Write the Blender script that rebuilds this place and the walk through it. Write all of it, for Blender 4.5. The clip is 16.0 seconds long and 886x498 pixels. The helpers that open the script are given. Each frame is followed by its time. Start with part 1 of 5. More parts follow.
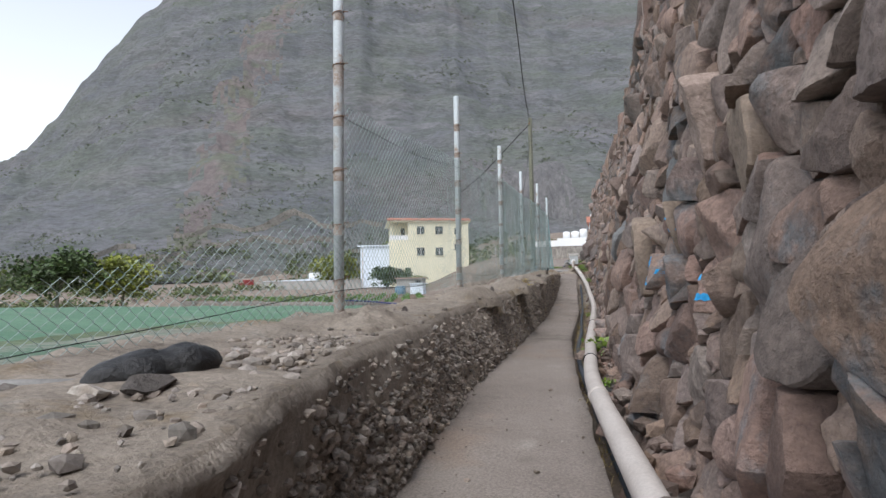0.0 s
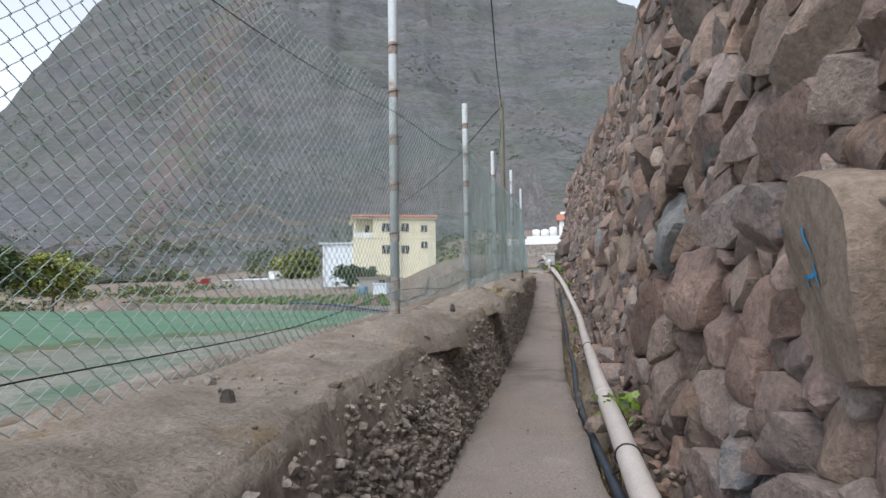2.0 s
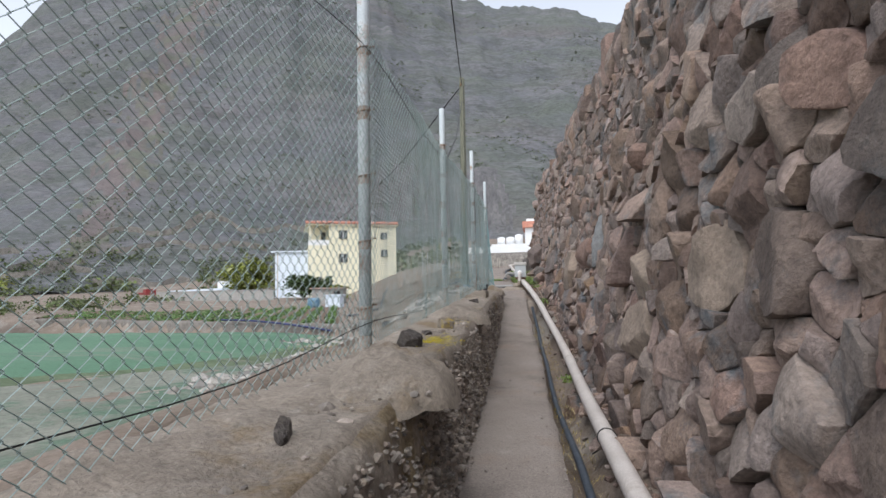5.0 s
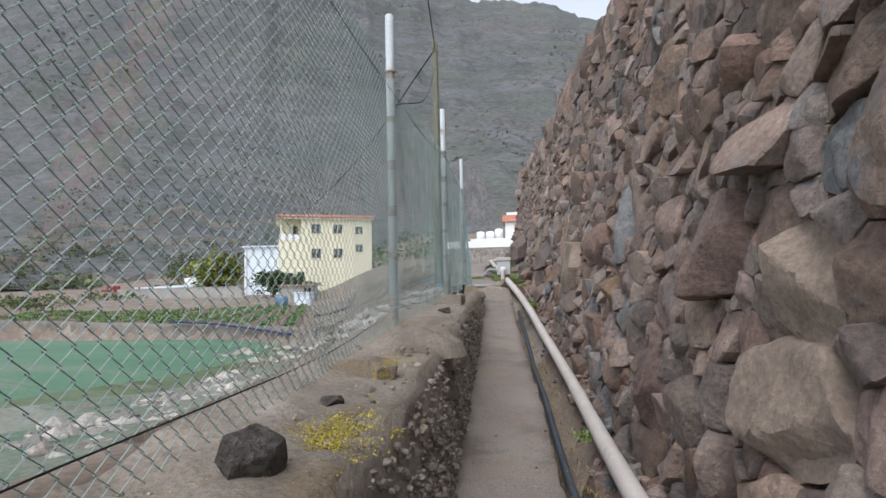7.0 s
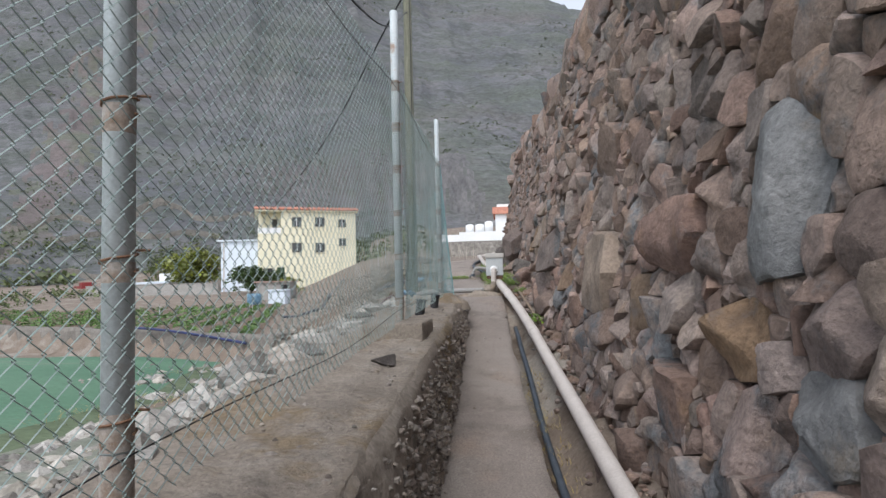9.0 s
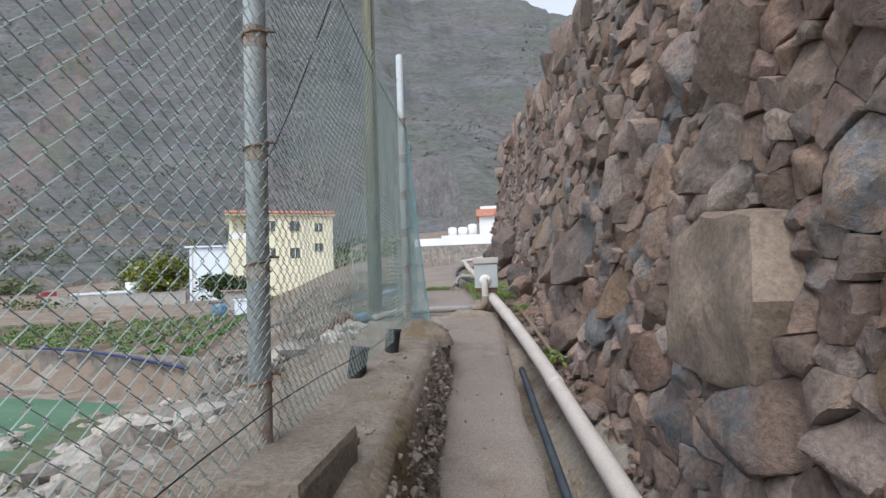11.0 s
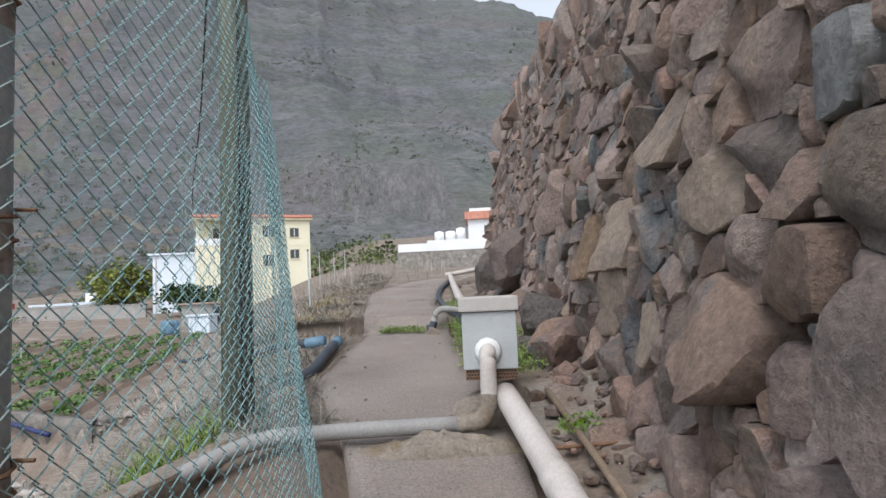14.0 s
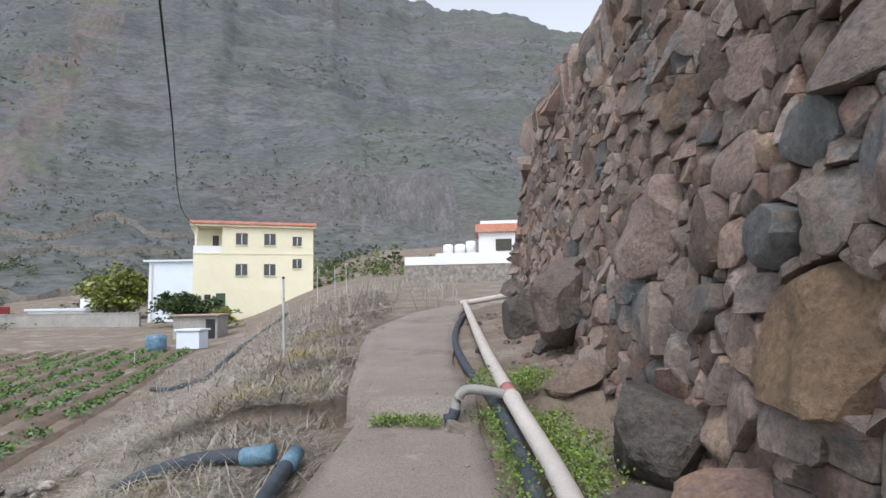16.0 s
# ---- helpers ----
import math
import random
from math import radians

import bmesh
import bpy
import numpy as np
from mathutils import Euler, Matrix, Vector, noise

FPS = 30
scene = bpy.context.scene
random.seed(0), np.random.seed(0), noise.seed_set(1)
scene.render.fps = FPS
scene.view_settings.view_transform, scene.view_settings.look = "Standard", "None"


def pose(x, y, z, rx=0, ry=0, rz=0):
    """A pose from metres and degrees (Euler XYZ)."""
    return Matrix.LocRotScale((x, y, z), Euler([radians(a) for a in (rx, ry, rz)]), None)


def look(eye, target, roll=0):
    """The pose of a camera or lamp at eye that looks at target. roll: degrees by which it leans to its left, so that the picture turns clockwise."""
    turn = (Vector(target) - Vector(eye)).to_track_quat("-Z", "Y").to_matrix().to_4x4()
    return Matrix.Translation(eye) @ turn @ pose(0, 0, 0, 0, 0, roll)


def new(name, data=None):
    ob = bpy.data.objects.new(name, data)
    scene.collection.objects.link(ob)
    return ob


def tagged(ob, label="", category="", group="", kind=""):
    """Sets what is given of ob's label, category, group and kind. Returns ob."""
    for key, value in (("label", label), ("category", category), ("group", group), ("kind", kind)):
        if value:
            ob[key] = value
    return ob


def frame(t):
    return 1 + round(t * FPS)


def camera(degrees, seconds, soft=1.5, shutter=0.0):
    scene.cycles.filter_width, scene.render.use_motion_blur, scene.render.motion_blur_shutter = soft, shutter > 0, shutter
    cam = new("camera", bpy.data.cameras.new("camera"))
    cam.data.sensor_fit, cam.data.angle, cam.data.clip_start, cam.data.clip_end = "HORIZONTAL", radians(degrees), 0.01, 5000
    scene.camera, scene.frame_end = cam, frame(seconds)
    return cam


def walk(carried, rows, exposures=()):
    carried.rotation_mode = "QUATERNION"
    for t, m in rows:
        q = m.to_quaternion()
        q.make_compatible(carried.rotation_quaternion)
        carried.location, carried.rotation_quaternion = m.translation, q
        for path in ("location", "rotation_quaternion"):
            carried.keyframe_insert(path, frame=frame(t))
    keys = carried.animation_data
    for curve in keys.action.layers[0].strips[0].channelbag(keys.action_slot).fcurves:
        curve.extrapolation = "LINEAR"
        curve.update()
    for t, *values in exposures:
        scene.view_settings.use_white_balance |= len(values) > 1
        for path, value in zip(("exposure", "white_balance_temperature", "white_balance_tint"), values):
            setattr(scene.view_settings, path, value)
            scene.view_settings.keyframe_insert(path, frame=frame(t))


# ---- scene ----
import itertools

from mathutils.bvhtree import BVHTree

# camera and its walk
cam = camera(75.9, 16.0, 1.5)
PATH = [
    (0, (0.005, -0.467, 1.477), (-0.555, 1.448, 1.617), -0.9),
    (0.5, (-0.114, 0.262, 1.53), (-0.642, 2.186, 1.671), -0.9),
    (1, (-0.304, 1.004, 1.544), (-0.816, 2.932, 1.681), -0.8),
    (1.5, (-0.376, 1.744, 1.639), (-0.849, 3.683, 1.76), -0.9),
    (2, (-0.501, 2.47, 1.694), (-0.954, 4.414, 1.825), -0.9),
    (2.5, (-0.575, 3.23, 1.782), (-1.011, 5.177, 1.921), -0.7),
    (3, (-0.657, 3.896, 1.832), (-1.084, 5.844, 1.987), -0.8),
    (3.5, (-0.716, 4.641, 1.877), (-1.131, 6.591, 2.044), -0.7),
    (4, (-0.774, 5.347, 1.906), (-1.168, 7.3, 2.077), -0.7),
    (6.3, (-0.99, 8.048, 2.015), (-1.265, 10.024, 2.155), -1.5),
    (6.5, (-1.017, 8.375, 2.034), (-1.296, 10.351, 2.177), -1.3),
    (7, (-1.06, 9.211, 2.082), (-1.32, 11.189, 2.223), -1.3),
    (7.5, (-1.088, 9.996, 2.13), (-1.343, 11.975, 2.268), -1.5),
    (8, (-1.145, 10.873, 2.222), (-1.393, 12.853, 2.351), -1.5),
    (8.5, (-1.143, 11.688, 2.288), (-1.382, 13.67, 2.406), -1.7),
    (9, (-1.159, 12.545, 2.314), (-1.385, 14.528, 2.432), -1.5),
    (11.3, (-1.361, 16.172, 2.483), (-1.519, 18.161, 2.616), -2.2),
    (11.5, (-1.343, 16.55, 2.489), (-1.497, 18.54, 2.622), -2.2),
    (12, (-1.355, 17.451, 2.57), (-1.508, 19.441, 2.7), -2.1),
    (12.5, (-1.418, 18.22, 2.651), (-1.561, 20.211, 2.784), -1.9),
    (13, (-1.421, 19.041, 2.769), (-1.557, 21.032, 2.907), -2.4),
    (13.5, (-1.469, 19.815, 2.862), (-1.604, 21.805, 3.007), -2.1),
    (14, (-1.477, 20.566, 2.937), (-1.603, 22.557, 3.083), -2.6),
    (14.5, (-1.561, 21.272, 3.062), (-1.688, 23.262, 3.211), -2.4),
    (15, (-1.636, 21.949, 3.172), (-1.761, 23.939, 3.329), -2.0),
    (15.5, (-1.723, 22.588, 3.356), (-1.849, 24.577, 3.525), -1.5),
    (16, (-1.834, 23.255, 3.444), (-1.983, 25.241, 3.628), -1.1),
]
walk(cam, [(t, look(eye, target, roll)) for t, eye, target, roll in PATH])

# ---- world and light: an even overcast sky ----
world = bpy.data.worlds.new("overcast_sky")
scene.world = world
world.use_nodes = True
wn, wl = world.node_tree.nodes, world.node_tree.links
sky = wn.new("ShaderNodeTexSky")
sky.sky_type, sky.sun_disc = "NISHITA", False
sky.sun_elevation, sky.sun_rotation = radians(55), radians(184)
sky.air_density, sky.dust_density, sky.ozone_density = 1.0, 1.0, 1.5
veil = wn.new("ShaderNodeHueSaturation")
veil.inputs["Saturation"].default_value = 0.36
wl.new(sky.outputs[0], veil.inputs["Color"])
wl.new(veil.outputs[0], wn["Background"].inputs[0])
wn["Background"].inputs[1].default_value = 0.15
sun = new("sun", bpy.data.lights.new("sun", "SUN"))
sun.data.energy, sun.data.angle, sun.data.color = 1.0, radians(30), (1.0, 0.985, 0.965)
sun.matrix_world = look((-6, -29, 42), (0, 0, 0))
scene.view_settings.exposure = 1.0


# ---- helpers of this place ----
def table(*pairs):
    ks, vs = [p[0] for p in pairs], [p[1] for p in pairs]
    return lambda q: np.interp(q, ks, vs)


def n3(x, y, z=0.0, s=1.0):
    return noise.noise(Vector((x * s, y * s, z * s)))


def fbm(x, y, z=0.0, s=1.0, octaves=4):
    return noise.fractal(Vector((x * s, y * s, z * s)), 1.0, 2.0, octaves)


def thing(name, label, category, group="", at=None, kind=""):
    ob = new(name)
    ob.empty_display_size = 0.1
    if at is not None:
        ob.matrix_basis = at
    return tagged(ob, label, category, group, kind)


def mesh_of(name, bm, material, smooth=False):
    me = bpy.data.meshes.new(name)
    bm.to_mesh(me)
    bm.free()
    for m in material if isinstance(material, (list, tuple)) else [material]:
        me.materials.append(m)
    if smooth:
        me.shade_smooth()
    return me


def part(name, bm, material, parent=None, label="", smooth=False):
    ob = new(name, mesh_of(name, bm, material, smooth))
    ob.parent = parent
    return tagged(ob, label)


def from_lists(name, verts, faces, material, parent=None, smooth=False):
    me = bpy.data.meshes.new(name)
    me.from_pydata(verts, [], faces)
    me.materials.append(material)
    if smooth:
        me.shade_smooth()
    ob = new(name, me)
    ob.parent = parent
    return ob


def box(bm, lo, hi, bevel=0.0, m=None):
    c = [(a + b) / 2 for a, b in zip(lo, hi)]
    d = [max(b - a, 1e-4) for a, b in zip(lo, hi)]
    geo = bmesh.ops.create_cube(bm, size=1.0, matrix=(m or Matrix()) @ Matrix.LocRotScale(c, None, d))
    if bevel:
        edges = {e for v in geo["verts"] for e in v.link_edges}
        bmesh.ops.bevel(bm, geom=list(edges), offset=bevel, segments=2, affect="EDGES", profile=0.6)
    return bm


def tube(bm, pts, r, sides=12, cap=True):
    """A round bar along pts; r is one radius or one for each point."""
    pts = [Vector(p) for p in pts]
    rs = r if isinstance(r, (list, tuple)) else [r] * len(pts)
    rings, up = [], Vector((0.13, 0.21, 0.97))
    for i, p in enumerate(pts):
        d = (pts[min(i + 1, len(pts) - 1)] - pts[max(i - 1, 0)]).normalized()
        if abs(d.dot(up)) > 0.95:
            up = Vector((1, 0.1, 0))
        a = d.cross(up).normalized()
        b = d.cross(a)
        rings.append([bm.verts.new(p + rs[i] * (math.cos(q) * a + math.sin(q) * b)) for q in [math.tau * k / sides for k in range(sides)]])
    for A, B in zip(rings, rings[1:]):
        for k in range(sides):
            bm.faces.new((A[k], A[(k + 1) % sides], B[(k + 1) % sides], B[k]))
    if cap:
        bm.faces.new(rings[0][::-1])
        bm.faces.new(rings[-1])
    return bm


def smooth_line(pts, steps=6):
    """Catmull-Rom through pts."""
    P = [Vector(p) for p in pts]
    P = [2 * P[0] - P[1]] + P + [2 * P[-1] - P[-2]]
    out = []
    for i in range(1, len(P) - 2):
        for k in range(steps):
            t = k / steps
            a, b, c, d = P[i - 1], P[i], P[i + 1], P[i + 2]
            out.append(0.5 * (2 * b + (c - a) * t + (2 * a - 5 * b + 4 * c - d) * t * t + (3 * b - a - 3 * c + d) * t ** 3))
    return out + [P[-2]]


# ---- materials ----
def rgb(c):
    return (*c, 1.0)


def mat(name, a, b, scale=3.0, spot=None, spot_scale=0.6, spot_from=0.55, rough=0.9, bump=0.4, grain=40.0, dist=0.02,
        metal=0.0, vary="", vary_by=0.25, stretch=(1, 1, 1), spec=0.3, more=(), speck=0.6):
    """Two tones by a broad noise, a fine grain over it, patches of a third tone, and relief."""
    m = bpy.data.materials.new(name)
    m.use_nodes = True
    N, L = m.node_tree.nodes, m.node_tree.links
    bs = N["Principled BSDF"]
    geo = N.new("ShaderNodeNewGeometry")
    mp = N.new("ShaderNodeMapping")
    mp.inputs["Scale"].default_value = stretch
    L.new(geo.outputs["Position"], mp.inputs["Vector"])

    def nz(s, detail=6.0, r=0.6):
        n = N.new("ShaderNodeTexNoise")
        n.inputs["Scale"].default_value, n.inputs["Detail"].default_value, n.inputs["Roughness"].default_value = s, detail, r
        L.new(mp.outputs[0], n.inputs["Vector"])
        return n.outputs["Fac"]

    def ramp(src, lo, hi, c0, c1):
        r = N.new("ShaderNodeValToRGB")
        r.color_ramp.elements[0].position, r.color_ramp.elements[1].position = lo, hi
        r.color_ramp.elements[0].color, r.color_ramp.elements[1].color = c0, c1
        L.new(src, r.inputs[0])
        return r.outputs[0]

    def mix(fac, x, y, mode="MIX"):
        q = N.new("ShaderNodeMix")
        q.data_type, q.blend_type = "RGBA", mode
        for sock, val in ((q.inputs[0], fac), (q.inputs[6], x), (q.inputs[7], y)):
            if isinstance(val, (int, float, tuple)):
                sock.default_value = val
            else:
                L.new(val, sock)
        return q.outputs[2]

    col = ramp(nz(scale), 0.3, 0.7, rgb(a), rgb(b))
    if spot:
        col = mix(ramp(nz(spot_scale, 8.0, 0.7), spot_from, spot_from + 0.1, (0, 0, 0, 1), (1, 1, 1, 1)), col, rgb(spot))
    for tone, s, lo, hi, amount in more:
        col = mix(ramp(nz(s, 7.0, 0.65), lo, hi, (0, 0, 0, 1), (amount, amount, amount, 1)), col, rgb(tone))
    fine = nz(grain, 5.0, 0.75)
    col = mix(speck, col, ramp(fine, 0.32, 0.66, (0.38, 0.38, 0.38, 1), (1.12, 1.12, 1.12, 1)), "MULTIPLY")
    if vary:
        info = N.new("ShaderNodeObjectInfo") if vary == "object" else geo
        val = info.outputs["Random" if vary == "object" else "Random Per Island"]
        hs = N.new("ShaderNodeHueSaturation")
        for sock, lo, hi in (("Value", 1 - vary_by, 1 + vary_by), ("Saturation", 1.25, 0.68), ("Hue", 0.488, 0.508)):
            mr = N.new("ShaderNodeMapRange")
            mr.inputs["To Min"].default_value, mr.inputs["To Max"].default_value = lo, hi
            if sock == "Value":
                L.new(val, mr.inputs[0])
            else:
                w = N.new("ShaderNodeTexWhiteNoise")
                w.noise_dimensions = "1D"
                ad = N.new("ShaderNodeMath")
                ad.inputs[1].default_value = 3.7 if sock == "Hue" else 9.1
                L.new(val, ad.inputs[0])
                L.new(ad.outputs[0], w.inputs["W"])
                L.new(w.outputs["Value"], mr.inputs[0])
            L.new(mr.outputs[0], hs.inputs[sock])
        L.new(col, hs.inputs["Color"])
        col = hs.outputs[0]
    L.new(col, bs.inputs["Base Color"])
    bs.inputs["Roughness"].default_value, bs.inputs["Metallic"].default_value = rough, metal
    bs.inputs["Specular IOR Level"].default_value = spec
    if bump:
        mid = nz(scale * 4, 8.0, 0.65)
        add = N.new("ShaderNodeMath")
        L.new(mid, add.inputs[0])
        sc = N.new("ShaderNodeMath")
        sc.operation = "MULTIPLY"
        sc.inputs[1].default_value = 0.4
        L.new(fine, sc.inputs[0])
        L.new(sc.outputs[0], add.inputs[1])
        bp = N.new("ShaderNodeBump")
        bp.inputs["Strength"].default_value, bp.inputs["Distance"].default_value = bump, dist
        L.new(add.outputs[0], bp.inputs["Height"])
        L.new(bp.outputs[0], bs.inputs["Normal"])
    return m


TAN, BROWN, SLATE = (0.335, 0.25, 0.207), (0.184, 0.137, 0.118), (0.165, 0.17, 0.178)
M_STONE = mat("basalt_stone", BROWN, TAN, 2.2, SLATE, 1.3, 0.54, 0.88, 1.0, 28, 0.045, vary="object", vary_by=0.38, more=(((0.33, 0.235, 0.155), 1.7, 0.6, 0.72, 0.7), ((0.09, 0.075, 0.07), 6.0, 0.58, 0.7, 0.6)), speck=0.7)
M_STONES = mat("basalt_stones_joined", BROWN, TAN, 2.2, SLATE, 1.3, 0.54, 0.88, 1.0, 28, 0.045, vary="island", vary_by=0.38, more=(((0.33, 0.235, 0.155), 1.7, 0.6, 0.72, 0.7), ((0.09, 0.075, 0.07), 6.0, 0.58, 0.7, 0.6)), speck=0.7)
M_TANSTONE = mat("tan_basalt_face", (0.235, 0.182, 0.145), (0.325, 0.257, 0.207), 1.6, (0.18, 0.15, 0.132), 1.4, 0.56, 0.92, 0.8, 26, 0.03, speck=0.65,
                 more=(((0.13, 0.105, 0.09), 4.0, 0.6, 0.72, 0.5),))
M_SLATESTONE = mat("slate_grey_basalt", (0.15, 0.152, 0.155), (0.225, 0.225, 0.225), 2.4, (0.20, 0.165, 0.135), 1.8, 0.56, 0.85, 0.9, 24, 0.035, vary="object", vary_by=0.2, speck=0.7,
                   more=(((0.105, 0.10, 0.10), 6.0, 0.56, 0.7, 0.6),))
M_RUSTSTONE = mat("ochre_brown_basalt", (0.185, 0.13, 0.095), (0.285, 0.205, 0.145), 2.4, (0.17, 0.155, 0.15), 1.5, 0.57, 0.92, 1.0, 24, 0.045, vary="object", vary_by=0.18, speck=0.75,
                  more=(((0.10, 0.08, 0.07), 6.0, 0.57, 0.7, 0.6),))
M_FILL = mat("wall_earth_fill", (0.06, 0.047, 0.04), (0.10, 0.08, 0.065), 4.0)
M_BOULDER = mat("dark_basalt", (0.095, 0.083, 0.077), (0.17, 0.15, 0.138), 3.0, (0.24, 0.205, 0.175), 2.0, 0.57, 0.9, 1.0, 24, 0.05, more=(((0.06, 0.054, 0.05), 7.0, 0.56, 0.66, 0.7),), speck=0.75)
M_PATH = mat("worn_concrete", (0.255, 0.218, 0.195), (0.335, 0.293, 0.264), 1.1, (0.205, 0.174, 0.154), 0.7, 0.55, 0.92, 0.8, 70, 0.016, speck=0.75,
             more=(((0.43, 0.39, 0.35), 2.6, 0.62, 0.72, 0.6), ((0.17, 0.148, 0.13), 9.0, 0.64, 0.74, 0.5), ((0.33, 0.25, 0.20), 0.9, 0.56, 0.7, 0.6)))
M_LEDGE = mat("rubble_mortar", (0.30, 0.255, 0.215), (0.45, 0.39, 0.335), 3.0, (0.29, 0.225, 0.14), 0.9, 0.55, 0.95, 1.0, 34, 0.05,
              more=(((0.20, 0.175, 0.155), 5.0, 0.55, 0.68, 0.6),))
M_MOUND = mat("old_mortar", (0.225, 0.19, 0.157), (0.365, 0.314, 0.264), 3.0, (0.25, 0.19, 0.125), 1.3, 0.52, 0.95, 1.0, 40, 0.03,
              more=(((0.43, 0.39, 0.34), 4.0, 0.58, 0.7, 0.7), ((0.15, 0.125, 0.105), 8.0, 0.58, 0.7, 0.6)))
M_PALE = mat("pale_rubble", (0.25, 0.232, 0.207), (0.41, 0.388, 0.355), 2.0, (0.18, 0.155, 0.13), 1.2, 0.54, 0.95, 0.7, 30, 0.03, vary="island", vary_by=0.48)
M_PALEWALL = mat("grey_stone_wall", (0.17, 0.155, 0.14), (0.40, 0.37, 0.34), 2.2, bump=1.0, grain=5, dist=0.1)
M_RUBBLE = mat("rubble_stones", (0.20, 0.172, 0.15), (0.35, 0.305, 0.265), 5.0, vary="island", vary_by=0.42, bump=0.5, grain=50)
M_EARTH = mat("dry_earth", (0.17, 0.132, 0.105), (0.27, 0.22, 0.18), 1.2, (0.31, 0.28, 0.245), 0.5, 0.52, 0.97, 0.7, 22, 0.04)
M_SOIL = mat("ploughed_soil", (0.13, 0.095, 0.07), (0.20, 0.15, 0.115), 1.5, (0.24, 0.19, 0.15), 0.6, 0.58, 0.98, 0.9, 14, 0.05)
M_PVC = mat("weathered_pvc", (0.50, 0.455, 0.425), (0.60, 0.555, 0.525), 3.0, (0.42, 0.37, 0.33), 2.0, 0.6, 0.55, 0.12, 60, 0.004, speck=0.3)
M_PIPEGREY = mat("grey_pipe", (0.27, 0.265, 0.26), (0.37, 0.36, 0.35), 4.0, (0.42, 0.38, 0.34), 3.0, 0.6, 0.6, 0.2, 60, 0.004, speck=0.35)
M_GALV = mat("galvanised_steel", (0.43, 0.48, 0.51), (0.57, 0.615, 0.635), 6.0, (0.30, 0.215, 0.165), 3.0, 0.56, 0.6, 0.15, 80, 0.003, metal=0.05, speck=0.35)
M_WIRE = mat("green_coated_wire", (0.21, 0.29, 0.28), (0.35, 0.41, 0.40), 5.0, (0.25, 0.24, 0.22), 1.4, 0.62, 0.6, 0.0, 60, speck=0.2)
M_WIREGREEN = mat("teal_coated_wire", (0.20, 0.38, 0.40), (0.36, 0.52, 0.54), 5.0, (0.12, 0.24, 0.22), 2.4, 0.58, 0.6, 0.0, 60)
M_RUST = mat("rust", (0.17, 0.09, 0.055), (0.28, 0.17, 0.11), 20.0, rough=0.95, bump=0.4, grain=90, dist=0.003)
M_RUSTSTAIN = mat("rust_bloom", (0.25, 0.18, 0.135), (0.42, 0.40, 0.38), 22.0, (0.20, 0.125, 0.085), 12.0, 0.56, 0.9, 0.5, 120, 0.002, speck=0.5)
M_RUSTRED = mat("rusty_red_pipe", (0.06, 0.03, 0.03), (0.11, 0.055, 0.05), 8.0, (0.45, 0.40, 0.36), 7.0, 0.62, 0.8, 0.4, 60, 0.006)
M_YELLOW = mat("cream_render", (0.69, 0.65, 0.49), (0.75, 0.71, 0.55), 0.5, bump=0.1, grain=8, dist=0.02, speck=0.12)
M_WHITE = mat("white_render", (0.68, 0.69, 0.70), (0.76, 0.765, 0.77), 0.5, bump=0.1, grain=8, dist=0.02, speck=0.12)
M_COOLWHITE = mat("bluish_white_paint", (0.60, 0.67, 0.76), (0.67, 0.73, 0.80), 0.4, bump=0.1, grain=8, dist=0.02, speck=0.12)
M_FIELDWALL = mat("field_wall_mortar", (0.16, 0.147, 0.132), (0.27, 0.25, 0.225), 1.4, (0.12, 0.11, 0.10), 0.8, 0.54, 0.95, 0.8, 9, 0.06)
M_GREYWALL = mat("grey_render", (0.30, 0.29, 0.275), (0.40, 0.385, 0.365), 0.7, (0.24, 0.22, 0.20), 0.5, 0.56, 0.95, 0.4, 10, 0.03)
M_TILE = mat("red_roof_tile", (0.52, 0.21, 0.15), (0.62, 0.30, 0.22), 1.0, bump=0.3, grain=6)
M_TIN = mat("rusty_tin", (0.38, 0.24, 0.19), (0.52, 0.40, 0.35), 1.5, (0.45, 0.44, 0.43), 1.0, 0.55, 0.7, 0.3, 14, 0.02)
# distance haze is mixed into the rock colour: bluish, low-contrast tones
M_MOUNT = mat("hazed_mountain_rock", (0.110, 0.118, 0.133), (0.180, 0.177, 0.188), 0.02, (0.112, 0.121, 0.12), 0.09, 0.47, 0.97, 0.65, 0.35, 3.0,
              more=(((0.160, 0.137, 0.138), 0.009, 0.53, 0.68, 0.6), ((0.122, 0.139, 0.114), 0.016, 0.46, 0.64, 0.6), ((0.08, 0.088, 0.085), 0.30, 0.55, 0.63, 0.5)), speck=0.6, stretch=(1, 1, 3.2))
M_CLIFF = mat("streaked_cliff", (0.118, 0.118, 0.124), (0.205, 0.197, 0.2), 0.35, (0.12, 0.13, 0.105), 0.12, 0.58, 0.97, 0.7, 1.2, 2.0, stretch=(1, 1, 0.16), speck=0.6)
M_SCREE = mat("red_scree", (0.138, 0.121, 0.123), (0.172, 0.143, 0.138), 0.03, (0.14, 0.135, 0.135), 0.09, 0.5, 0.97, 0.65, 0.35, 3.0,
              more=(((0.118, 0.14, 0.095), 0.05, 0.5, 0.6, 0.6),), speck=0.55)
M_SCRUB = mat("scrub_leaves", (0.095, 0.12, 0.07), (0.14, 0.165, 0.10), 0.05, vary="island", vary_by=0.3, bump=0)
M_GREEN = mat("green_shade_net", (0.075, 0.168, 0.105), (0.125, 0.228, 0.15), 0.25, (0.17, 0.215, 0.165), 0.35, 0.55, 0.8, 0.3, 20, 0.02, stretch=(0.4, 2, 1))
